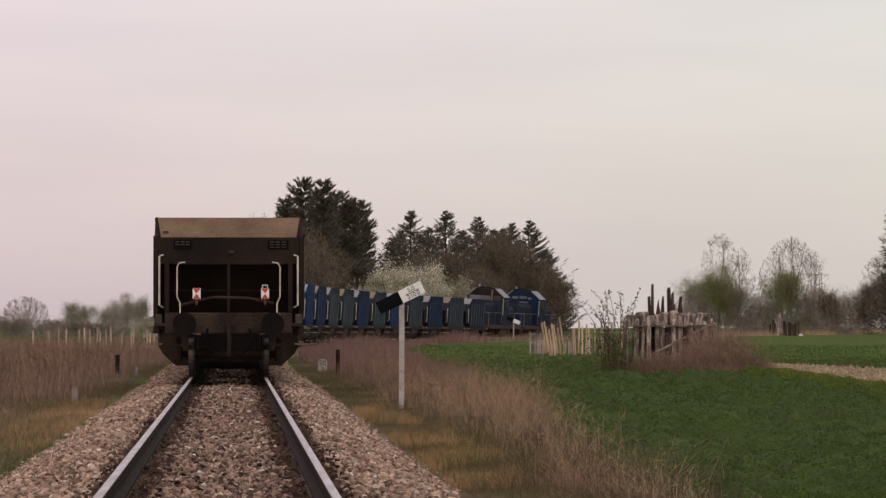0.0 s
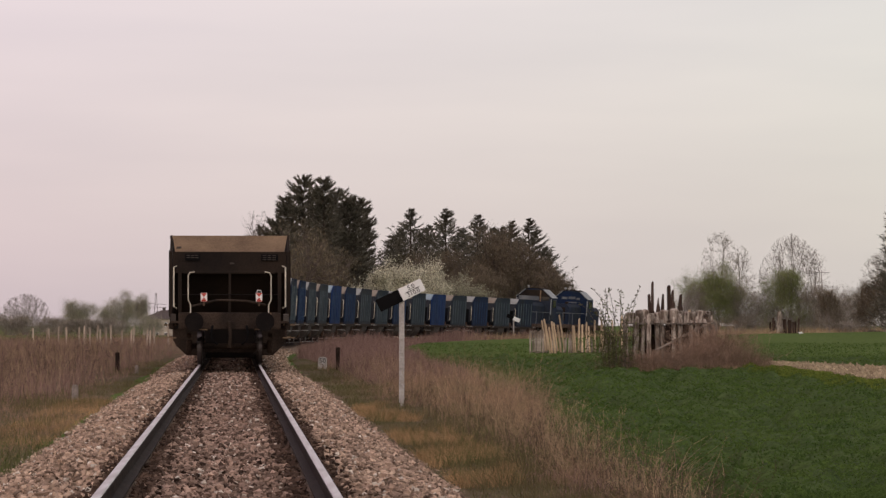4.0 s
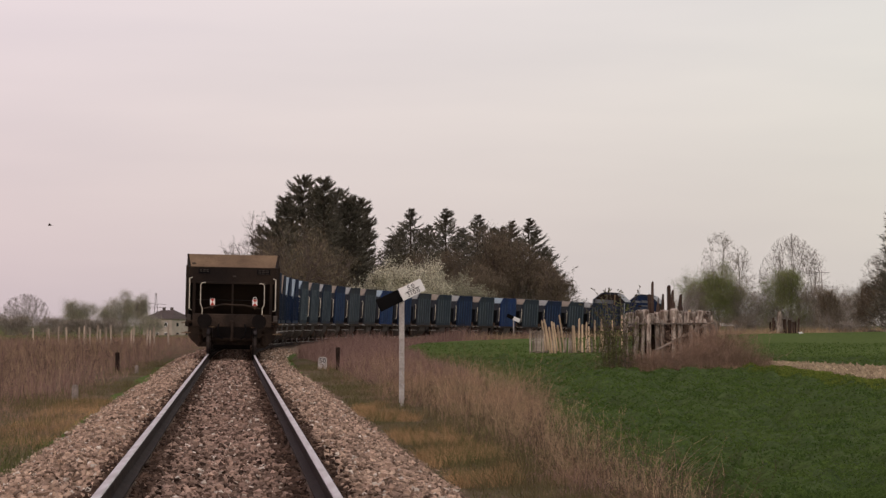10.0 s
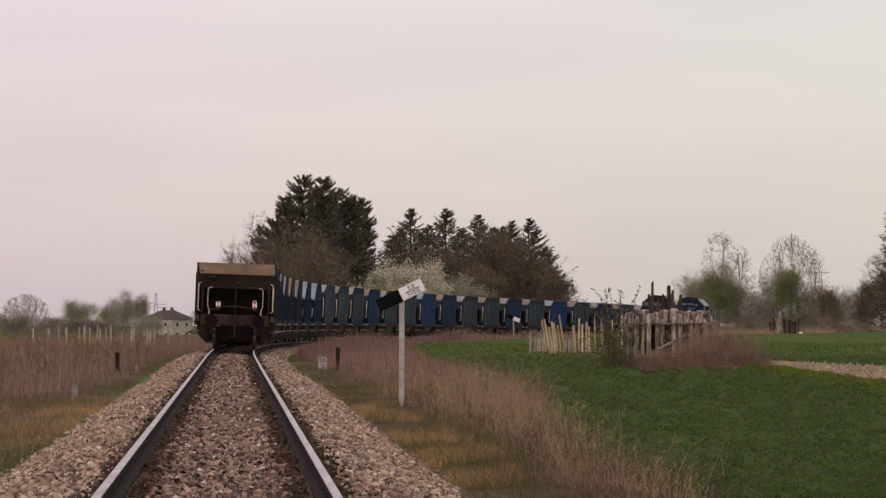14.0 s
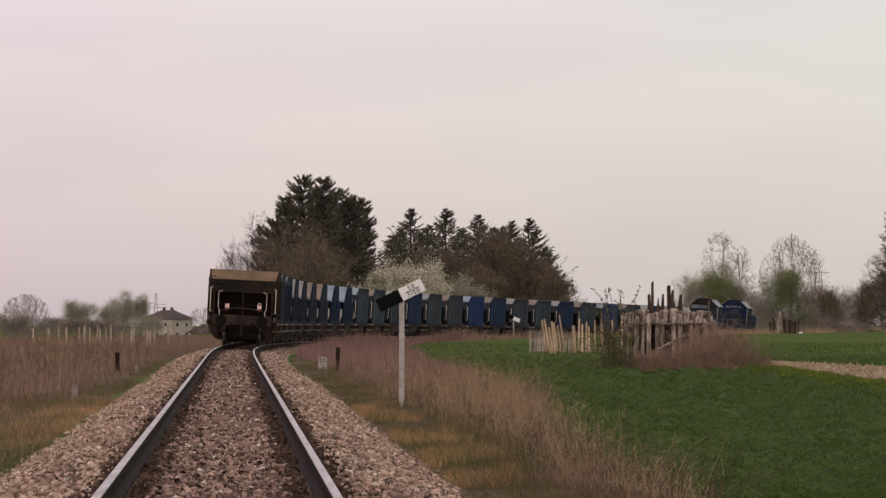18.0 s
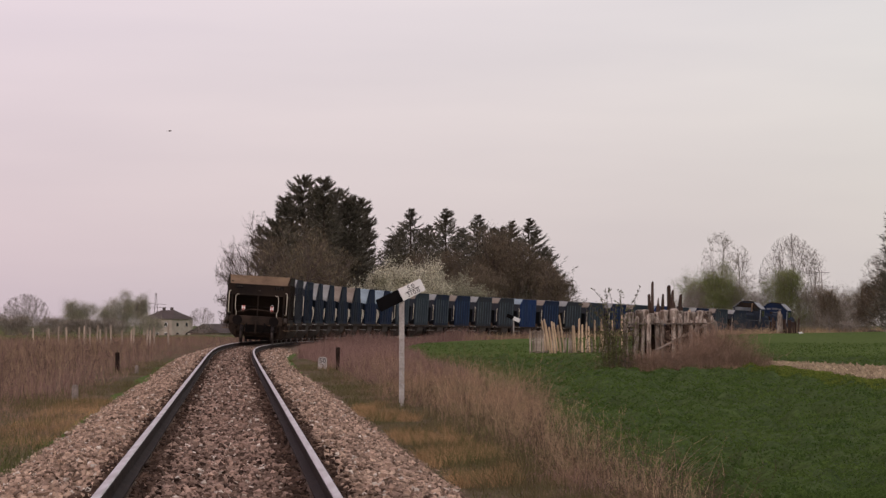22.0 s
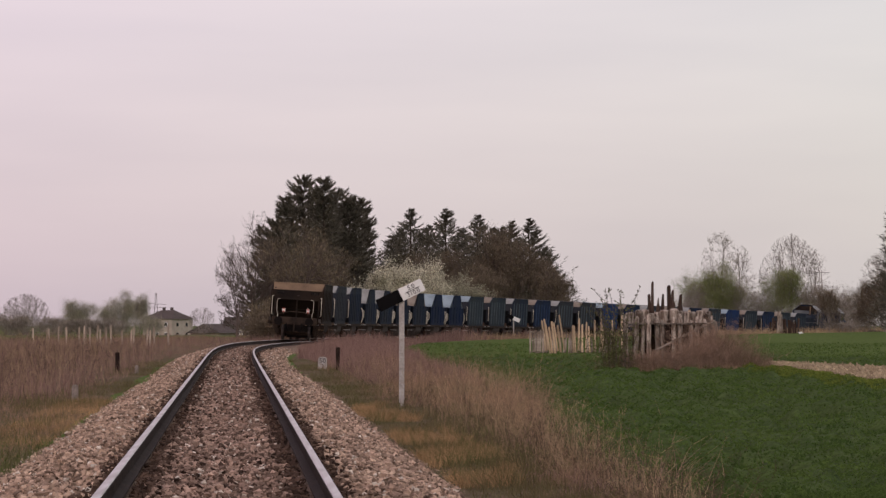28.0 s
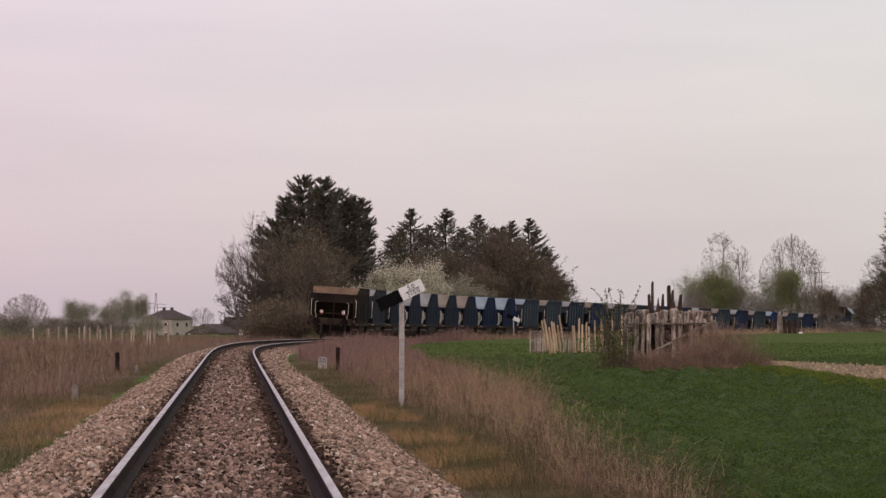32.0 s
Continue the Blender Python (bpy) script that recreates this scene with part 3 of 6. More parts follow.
        box(bm, 0, sy * 3.75, 1.07, 2.9, 1.1, 0.06)
        part("end_platform", bm, M_UNDER, w)
        bm = bmesh.new()
        box(bm, 0, sy * 4.22, 1.10, 2.55, 0.14, 0.42, bevel=0.02)
        part("headstock", bm, M_UNDER, w)
        for x in (-0.875, 0.875):
            bm = bmesh.new()
            drum(bm, x, sy * 4.42, 1.08, 0.13, 0.30, "y", 14)
            drum(bm, x, sy * 4.60, 1.08, 0.235, 0.05, "y", 24)
            drum(bm, x, sy * 4.50, 1.08, 0.17, 0.14, "y", 16)
            part("buffer", bm, M_BUFFER, w)
        bm = bmesh.new()
        box(bm, 0, sy * 4.38, 1.0, 0.12, 0.22, 0.22, bevel=0.03)
        tube(bm, [(0, sy * 4.46, 0.98), (0.02, sy * 4.52, 0.75), (0, sy * 4.48, 0.45)], 0.045)
        part("coupling_hook", bm, M_DARK, w)
        for x in (-1.03, 1.03):
            bm = bmesh.new()
            sx = math.copysign(1, x)
            tube(bm, [(x - sx * 0.16, sy * 4.2, 2.32), (x - sx * 0.04, sy * 4.2, 2.30), (x, sy * 4.2, 2.22), (x, sy * 4.2, 1.62), (x - sx * 0.06, sy * 4.2, 1.50), (x - sx * 0.06, sy * 4.2, 1.31)], 0.015)
            part("handrail", bm, M_WHITEPAINT, w, "white-painted tubular handrail")
        for x in (-1.40, 1.40):
            bm = bmesh.new()
            tube(bm, [(x * 0.95, e + sy * 0.03, 2.48 if kind == "a" else 1.9), (x, e + sy * 0.14, 2.45 if kind == "a" else 1.88), (x, e + sy * 0.14, 1.46), (x * 0.95, e + sy * 0.03, 1.42)], 0.02)
            part("grab_rail", bm, M_WHITEPAINT, w, "white-painted grab rail")
            step = new("footstep")
            step.parent = w
            step.location = (x, sy * 3.9, 0)
            for y in (-0.16, 0.16):
                bm = bmesh.new()
                box(bm, 0, y, 0.82, 0.03, 0.03, 0.34)
                part("hanger", bm, M_UNDER, step)
            for z in (0.68, 1.0):
                bm = bmesh.new()
                box(bm, math.copysign(0.08, x), 0, z, 0.30, 0.36, 0.028)
                part("tread", bm, M_POST, step, "worn pale step tread")
            if kind == "b":
                bm = bmesh.new()
                sx = math.copysign(1, x)
                tube(bm, [(sx * 0.62, sy * 3.9, 2.08), (sx * 1.18, sy * 3.92, 2.10), (sx * 1.34, sy * 3.92, 2.0), (sx * 1.42, sy * 3.92, 1.75), (sx * 1.42, sy * 3.92, 1.4), (sx * 1.34, sy * 3.92, 1.12)], 0.026)
                part("side_rail", bm, M_WHITEPAINT, w, "bent white platform handrail")
    for y in (-2.6, 2.6):
        wheelset(w, y)
    return w


black_wagon = hopper_wagon("a", M_DARK, M_TAN, M_DARK)
tagged(black_wagon, "grimy black two-axle hopper wagon with rusty tan sloped top", "wagon", "train")
for x, w in ((-0.93, 0.37), (1.0, 0.42)):
    bm = bmesh.new()
    box(bm, x, -3.20, 2.70, w, 0.02, 0.16)
    data = part("data_panel", bm, M_SIGNBLACK, black_wagon, "black panel with worn pale writing")
    for r in range(2 if x < 0 else 3):
        for c in range(3):
            bm = bmesh.new()
            box(bm, x - w * 0.3 + c * w * 0.29, -3.214, 2.745 - r * 0.052, w * 0.22, 0.006, 0.022)
            part("writing_bar", bm, M_CHUTE, data)
for x in (-0.64, 0.73):
    tail = new("tail_sign")
    tail.parent = black_wagon
    tail.location = (x, -4.16, 1.69)
    bm = bmesh.new()
    box(bm, 0, 0, 0, 0.16, 0.015, 0.22, bevel=0.003)
    part("sign_plate", bm, M_SIGNWHITE, tail, "white reflective plate")
    for k in (-1, 1):
        bm = bmesh.new()
        prism(bm, [(-0.078, k * 0.106), (0.078, k * 0.106), (0, 0.004 * k)], "y", -0.014, -0.009)
        part("red_triangle", bm, M_RED, tail, "red reflective triangle")
    bm = bmesh.new()
    box(bm, 0, 0.01, -0.16, 0.045, 0.02, 0.12)
    part("sign_bracket", bm, M_UNDER, tail)
    if x > 0:
        bm = bmesh.new()
        tube(bm, [(-0.05, 0, 0.1), (-0.05, 0, 0.17), (0.05, 0, 0.17), (0.05, 0, 0.1)], 0.01)
        part("carrying_handle", bm, M_SIGNWHITE, tail)

for sx in (-1, 1):
    bm = bmesh.new()
    box(bm, sx * 1.40, -4.1, 1.17, 0.14, 0.12, 0.22, bevel=0.02)
    part("lamp_bracket", bm, M_CHUTE, black_wagon, "worn grey lamp bracket")
    bm = bmesh.new()
    tube(bm, [(sx * 0.42, -4.32, 0.98), (sx * 0.46, -4.5, 0.80), (sx * 0.42, -4.52, 0.6), (sx * 0.30, -4.45, 0.52)], 0.028)
    part("brake_hose", bm, M_SIGNBLACK, black_wagon, "black rubber brake hose")
bm = bmesh.new()
tube(bm, [(-1.2, -3.22, 1.76), (1.2, -3.22, 1.76)], 0.014)
part("cross_bar", bm, M_BUFFER, black_wagon)
bm = bmesh.new()
tube(bm, [(-1.0, -3.9, 1.45), (-0.3, -3.9, 1.62), (0.4, -3.9, 1.60), (0.9, -3.9, 1.50)], 0.03)
part("brake_lever", bm, M_UNDER, black_wagon)
bm = bmesh.new()
tube(bm, [(-0.98, -4.30, 1.31), (-1.0, -4.32, 0.90), (-0.55, -4.34, 0.88)], 0.014)
part("brake_pipe", bm, M_TAN, black_wagon)
bm = bmesh.new()
tube(bm, [(1.02, -4.30, 1.31), (1.04, -4.32, 0.92), (0.62, -4.34, 0.88)], 0.014)
part("brake_pipe", bm, M_TAN, black_wagon)
bm = bmesh.new()
box(bm, 0.06, -3.22, 2.545, 0.11, 0.02, 0.045)
part("small_plate", bm, M_CHUTE, black_wagon, "small pale maker plate")
bm = bmesh.new()
box(bm, -1.28, -2.97, 2.93, 0.12, 0.06, 0.08)
part("corner_patch", bm, M_CHUTE, black_wagon, "grey corner patch")
for sx in (-1, 1):
    for y in (-2.6, 2.6):
        bm = bmesh.new()
        for k in range(4):
            box(bm, sx * 1.02, y, 0.70 + k * 0.035, 0.09, 1.25 - k * 0.2, 0.028)
        part("leaf_spring", bm, M_UNDER, black_wagon)

for o in black_wagon.children_recursive:
    name = o.name.split(".")[0]
    if name == "tread" and o.data.materials[0] is M_POST:
        o.data.materials[0] = M_TAN
    if name in ("headstock", "end_platform", "brake_lever", "brake_rigging", "discharge_chute", "axle", "axle_box", "leaf_spring") and o.data.materials[0] in (M_UNDER, M_CHUTE):
        o.data.materials[0] = M_GRIME

PAINT = {1: M_SLATE, 2: M_NAVY, 3: M_NAVY, 4: M_NAVY, 5: M_NAVY, 6: M_NAVY, 7: M_BLUE, 8: M_BLUE, 9: M_TEAL, 10: M_TEAL, 11: M_NAVY, 12: M_BLUE, 13: M_SLATE, 14: M_SLATE,
         15: M_BRIGHT, 16: M_BLUE, 17: M_SLATE, 18: M_TEAL, 19: M_BLUE, 20: M_TEAL, 21: M_BRIGHT, 22: M_TEAL, 23: M_BLUE, 24: M_TEAL, 25: M_NAVY}
SLOPES = {1: M_PALEGREY, 2: M_PALEGREY, 3: M_PALEGREY, 4: M_PALEGREY, 5: M_BEIGE, 6: M_BEIGE, 7: M_PALEBLUE, 8: M_PALEBLUE, 15: M_PALEBLUE, 21: M_PALEBLUE, 9: M_PALEBLUE}
SHADE = {M_NAVY: "dark navy", M_BLUE: "blue", M_BRIGHT: "bright blue", M_SLATE: "dark slate-grey", M_TEAL: "faded teal"}
pattern = {"a": hopper_wagon("a", M_BLUE, M_PALEGREY, M_SLATE), "b": hopper_wagon("b", M_BLUE, M_PALEBLUE, M_NAVY)}
wagons = [black_wagon]
spare = set(pattern)
for i in range(1, WAGONS):
    kind = "b" if B_FIRST <= i < B_FIRST + B_COUNT else "a"
    if kind in spare:
        w = pattern[kind]
        spare.discard(kind)
    else:
        w = copy_thing(pattern[kind], Matrix())
    paint, slope = PAINT[i], SLOPES.get(i, M_PALEGREY if i % 2 else M_BEIGE)
    for o in w.children_recursive:
        kind_name = o.name.split(".")[0]
        if kind_name in ("side_panel", "rib", "top_rim", "end_slope"):
            o.material_slots[0].link = "OBJECT"
            o.material_slots[0].material = slope if kind_name == "end_slope" else (M_BLUERIB if paint in (M_BLUE, M_BRIGHT) else M_TEALRIB) if kind_name == "rib" and kind == "a" and i >= 9 else paint
    what = "hopper wagon with long pale sloping ends" if kind == "b" else "ribbed hopper wagon with pale sloped ends"
    tagged(w, SHADE[paint] + " two-axle " + what, "wagon", "train")
    wagons.append(w)


def locomotive():
    """A blue hood diesel with its cab amidships, middle at the origin."""
    w = empty("diesel_locomotive")
    bm = bmesh.new()
    box(bm, 0, 0, 1.15, 2.9, 13.6, 0.30, bevel=0.04)
    part("frame", bm, M_UNDER, w)
    back, front = -1.35, 0.95
    bm = bmesh.new()
    prism(bm, [(-1.50, 1.32), (1.50, 1.32), (1.50, 3.52), (0.76, 4.16), (0.3, 4.24), (-0.3, 4.24), (-0.76, 4.16), (-1.50, 3.52)], "y", back, front)
    cab = part("cab", bm, M_LOCOBLUE, w)
    bm = bmesh.new()
    prism(bm, [(-0.80, 4.15), (-0.3, 4.245), (0.3, 4.245), (0.80, 4.15), (0.3, 4.29), (-0.3, 4.29)], "y", back - 0.08, front + 0.08)
    part("roof_top", bm, M_DARK, cab, "sooty dark roof")
    for sx in (-1, 1):
        bm = bmesh.new()
        prism(bm, [(sx * 1.56, 3.50), (sx * 0.78, 4.175), (sx * 0.76, 4.15), (sx * 1.51, 3.50)], "y", back - 0.06, front + 0.06)
        part("roof_shoulder", bm, M_LOCOSHOULDER, cab, "pale grey sloped roof shoulder")
        bm = bmesh.new()
        box(bm, sx * 1.515, -0.2, 3.02, 0.03, 1.3, 0.62, bevel=0.01)
        part("side_window", bm, M_GLASSDARK, cab, "dark side window")
        bm = bmesh.new()
        box(bm, sx * 1.48, back - 0.03, 2.75, 0.06, 0.05, 1.3)
        part("corner_post", bm, M_LOCOSHOULDER, cab, "pale corner post")
    for sy, e in ((-1, back), (1, front)):
        bm = bmesh.new()
        prism(bm, [(-1.44, 3.46), (1.44, 3.46), (0.72, 4.10), (-0.72, 4.10)], "y", e + sy * 0.005, e + sy * 0.03)
        part("end_panel", bm, M_DARK, cab, "dark upper end panel")
        # the wide left pane is matte grey, the right one dark glass
        for x0, x1 in ((-1.32, 0.42), (0.66, 1.30)):
            bm = bmesh.new()
            box(bm, (x0 + x1) / 2, e + sy * 0.03, 3.42, x1 - x0, 0.03, 0.34, bevel=0.008)
            part("end_window", bm, M_LOCOGREY if x0 < 0 else M_GLASSDARK, cab, "plain grey end window" if x0 < 0 else "dark end window")
        bm = bmesh.new()
        box(bm, 0.54, e + sy * 0.06, 3.62, 0.11, 0.06, 0.92)
        part("exhaust_pipe", bm, M_TAN, cab, "rusty upright exhaust pipe")
    bm = bmesh.new()
    tube(bm, [(-0.55, back + 0.2, 4.2), (-0.55, back + 0.2, 4.42)], 0.04)
    drum(bm, -0.55, back + 0.1, 4.40, 0.07, 0.36, "y", 10)
    part("horn", bm, M_LOCOSHOULDER, cab, "pale roof horn")
    for y0, y1, top in ((-6.3, back, 3.05), (front, 6.2, 2.80)):
        bm = bmesh.new()
        prism(bm, [(-0.95, 1.30), (0.95, 1.30), (0.95, top - 0.25), (0.72, top), (-0.72, top), (-0.95, top - 0.25)], "y", y0, y1)
        hood = part("hood", bm, M_LOCOBLUE, w)
        n = int((y1 - y0) / 1.2)
        for sx in (-1, 1):
            for k in range(n):
                bm = bmesh.new()
                box(bm, sx * 0.955, y0 + (k + 0.5) * (y1 - y0) / n, (top + 1.15) / 2, 0.03, (y1 - y0) / n - 0.14, top - 1.75, bevel=0.01)
                part("hood_door", bm, M_LOCOBLUE, hood)
        bm = bmesh.new()
        drum(bm, 0.2, (y0 + y1) / 2, top + 0.08, 0.16, 0.22, "z", 14)
        part("exhaust", bm, M_DARK, hood)
        e = y0 if y0 < -2 else y1
        sy = -1 if y0 < -2 else 1
        bm = bmesh.new()
        box(bm, 0, e + sy * 0.02, (top + 1.3) / 2, 1.3, 0.04, top - 1.9, bevel=0.01)
        part("radiator_grille", bm, M_DARK, hood, "dark radiator grille")
    for sx in (-1, 1):
        for y0, y1 in ((-6.7, back - 0.1), (front + 0.1, 6.7)):
            bm = bmesh.new()
            tube(bm, [(sx * 1.42, y0, 2.28), (sx * 1.42, y1, 2.28)], 0.024)
            for y in np.linspace(y0, y1, 3):
                tube(bm, [(sx * 1.42, y, 1.3), (sx * 1.42, y, 2.28)], 0.018)
            part("walkway_railing", bm, M_LOCOGREY, w, "pale walkway railing")
        bm = bmesh.new()
        box(bm, sx * 1.2, 0, 0.75, 0.4, 3.0, 0.6, bevel=0.06)
        part("fuel_tank", bm, M_UNDER, w)
    for sy in (-1, 1):
        bm = bmesh.new()
        tube(bm, [(-1.42, sy * 6.7, 2.28), (1.42, sy * 6.7, 2.28)], 0.03)
        for x in (-1.42, -0.6, 0.6, 1.42):
            tube(bm, [(x, sy * 6.7, 1.3), (x, sy * 6.7, 2.28)], 0.024)
        part("end_railing", bm, M_LOCOGREY, w, "pale end railing")
        bm = bmesh.new()
        box(bm, 0, sy * 6.85, 1.05, 2.7, 0.2, 0.5, bevel=0.02)
        part("headstock", bm, M_UNDER, w)
        for x in (-0.875, 0.875):
            bm = bmesh.new()
            drum(bm, x, sy * 7.1, 1.06, 0.13, 0.35, "y", 12)
            drum(bm, x, sy * 7.3, 1.06, 0.25, 0.05, "y", 16)
            part("buffer", bm, M_BUFFER, w)
        bogie = new("bogie")
        bogie.parent = w
        bogie.location = (0, sy * 4.0, 0)
        for x in (-1.05, 1.05):
            bm = bmesh.new()
            box(bm, x, 0, 0.58, 0.12, 3.4, 0.30, bevel=0.05)
            part("side_frame", bm, M_UNDER, bogie)
        bm = bmesh.new()
        box(bm, 0, 0, 0.6, 2.0, 0.5, 0.25)
        part("bolster", bm, M_UNDER, bogie)
        for dy in (-1.2, 1.2):
            wheelset(w, sy * 4.0 + dy, 0.5)
    return w


loco = locomotive()
tagged(loco, "blue diesel locomotive with a tall cab between its hoods", "locomotive", "train")
locos = [loco, copy_thing(loco, Matrix())]
locos[1]["label"] = "leading blue diesel locomotive with worn white markings on its cab"
for o in list(locos[1].children_recursive):
    if o.name.split(".")[0] in ("end_panel", "end_window", "exhaust_pipe") and o.data.vertices[0].co.y < 0:
        bpy.data.objects.remove(o)
bm = bmesh.new()
prism(bm, [(-1.44, 1.40), (1.44, 1.40), (1.44, 3.46), (0.72, 4.10), (-0.72, 4.10), (-1.44, 3.46)], "y", -1.40, -1.355)
plate = part("cab_back", bm, M_BLUE, locos[1], "blue cab rear wall")
for x, z, wide, tall in ((-0.55, 3.56, 0.5, 0.20), (0.1, 3.60, 0.62, 0.22), (0.66, 3.54, 0.3, 0.18), (0.1, 3.2, 0.9, 0.12)):
    bm = bmesh.new()
    box(bm, x, -1.41, z, wide, 0.01, tall, bevel=0.004)
    part("marking_bar", bm, M_LOCOGREY, plate, "worn white marking")


# ---- trees and shrubs ----
def stand(px, depth):
    x = plan(px, depth)
    return x, depth, float(ground_z(x, depth)[0])


def grow(name, px, depth, label, category, group=""):
    x, y, z = stand(px, depth)
    t = empty(name, Matrix.Translation((x, y, z - 0.05)))
    return tagged(t, label, category, group)


def trunk_part(parent, height, radius, material=M_BARK, lean=0.0, name="trunk"):
    bm = bmesh.new()
    pts = [(lean * (k / 6) ** 2 * height + 0.03 * height * math.sin(k * 1.7 + height) * (k / 6) * 0.4, 0.02 * height * math.cos(k * 1.3 + height) * (k / 6), height * k / 6) for k in range(7)]
    tube(bm, pts, [radius * (1.25 - 1.15 * k / 6) for k in range(7)], 7)
    return part(name, bm, material, parent)


def spruce(px, depth, top_py, width_px, label, seed=1, base=0.04, fullness=0.75, count=15000, upturn=0.25, cone=0.0):
    """A conifer of whorled boughs, each a spray of small needle tufts."""
    t = grow("spruce", px, depth, label, "tree", "conifers behind the train")
    h = rise(top_py, depth) - t.location.z
    r = width_px * depth / F_LENS / 2
    trunk_part(t, h * 0.96, h * 0.018)
    g = np.random.default_rng(seed)
    n_level = int(h * 3.2)
    start, end, wide = [], [], []
    for lv in range(n_level):
        n_b = int(6 + 9 * (1 - lv / n_level))
        for _ in range(n_b):
            f = min(0.99, max(base, base + (0.985 - base) * (lv + g.uniform(-1.6, 1.6)) / (n_level - 1)))
            reach = r * (min(1, (1 - f) / cone) if cone else (1 - f) ** fullness) * g.uniform(0.85, 1.15) + 0.10
            a = g.uniform(0, 2 * np.pi)
            ln = reach * g.uniform(0.6, 1.3)
            rise_b = g.uniform(-0.35, 0.12) + upturn * f * 0.8
            k = max(6, int(count / n_level / n_b))
            u = g.uniform(0.03, 1, k) ** 0.7
            fan = 0.10 * (1.15 - u) + 0.34 * u * (1.0 - u) * ln
            q = np.stack([np.cos(a) * ln * u, np.sin(a) * ln * u, f * h + ln * (u * rise_b + 0.30 * u ** 3)], 1)
            q += g.normal(size=(k, 3)) * fan[:, None] * 0.45 * np.array([1, 1, 0.85])
            d = np.stack([np.cos(a) * 0.9 + g.normal(size=k) * 0.4, np.sin(a) * 0.9 + g.normal(size=k) * 0.4, 0.15 + upturn * 0.9 + g.normal(size=k) * 0.3], 1)
            d /= np.linalg.norm(d, axis=1)[:, None]
            size = g.uniform(0.16, 0.42, k) * (0.7 + 0.4 * (1 - f)) * (1 + 0.7 * (u > 0.8))
            start.append(q), end.append(q + d * size[:, None]), wide.append(size * g.uniform(0.16, 0.32, k) * np.where(u > 0.75, 0.45, 1.0))
    strokes("crown", np.concatenate(start), np.concatenate(end), np.concatenate(wide), M_SPRUCE, t)
    return t


def twigs(parent, height, radius, seed, material, levels=5, stems=1, spread=0.68, thin=1.0, name="branchwork", fan=3):
    """Limbs that fork again and again into fine twigs. Returns the outer points."""
    g = np.random.default_rng(seed)
    segs, ends = [], []

    def fork(p, d, ln, r, lv):
        q = p + d * ln
        segs.append((p, q, r, r * 0.68))
        if lv >= 2:
            ends.append(q)
            ends.append(p * 0.5 + q * 0.5)
        if lv >= levels:
            return
        n = fan if lv else fan + 1
        for _ in range(n):
            nd = d + g.normal(size=3) * spread
            nd[2] += 0.16
            nd /= np.linalg.norm(nd)
            fork(p + d * ln * g.uniform(0.55, 1.0), nd, ln * g.uniform(0.62, 0.86), r * 0.6, lv + 1)

    for k in range(stems):
        d = np.array([g.normal() * 0.25 * (stems > 1), g.normal() * 0.25 * (stems > 1), 1.0])
        d /= np.linalg.norm(d)
        fork(np.array([g.normal() * 0.3 * (stems > 1), g.normal() * 0.3 * (stems > 1), 0.0]), d, height * 0.30, height * 0.016 * thin / (stems ** 0.4), 0)
    a = np.array([s[0] for s in segs])
    b = np.array([s[1] for s in segs])
    top = np.percentile(b[:, 2], 99.7)
    k = height / top
    wide = max(np.percentile(np.abs(b[:, 0]), 95), 0.1)
    kx = radius / wide
    sc = np.array([kx, kx, k])
    a, b = a * sc, b * sc
    r0, r1 = np.array([s[2] for s in segs]), np.array([s[3] for s in segs])
    r0, r1 = np.maximum(r0, 0.012 * thin), np.maximum(r1, 0.009 * thin)
    fine = r0 <= max(np.percentile(r0, 70), r0.min() * 1.01)
    tagged(strokes(name, a[fine], b[fine], r0[fine] * 2.6, material, parent), kind="stuff")
    a, b, r0, r1 = a[~fine], b[~fine], r0[~fine], r1[~fine]
    d = b - a
    u = np.cross(d, [0.3, 0.5, 0.81])
    u /= np.linalg.norm(u, axis=1)[:, None] + 1e-9
    w = np.cross(d, u)
    w /= np.linalg.norm(w, axis=1)[:, None] + 1e-9
    ring = [u * math.cos(t) + w * math.sin(t) for t in (0, 2.1, 4.2)]
    v = np.stack([a + c * r0[:, None] for c in ring] + [b + c * r1[:, None] for c in ring], 1)
    f = np.arange(len(a))[:, None, None] * 6 + np.array([[0, 1, 4, 3], [1, 2, 5, 4], [2, 0, 3, 5]])
    sheet("limb_frame", v.reshape(-1, 3), f.reshape(-1, 4), material, parent)
    return np.array(ends) * sc


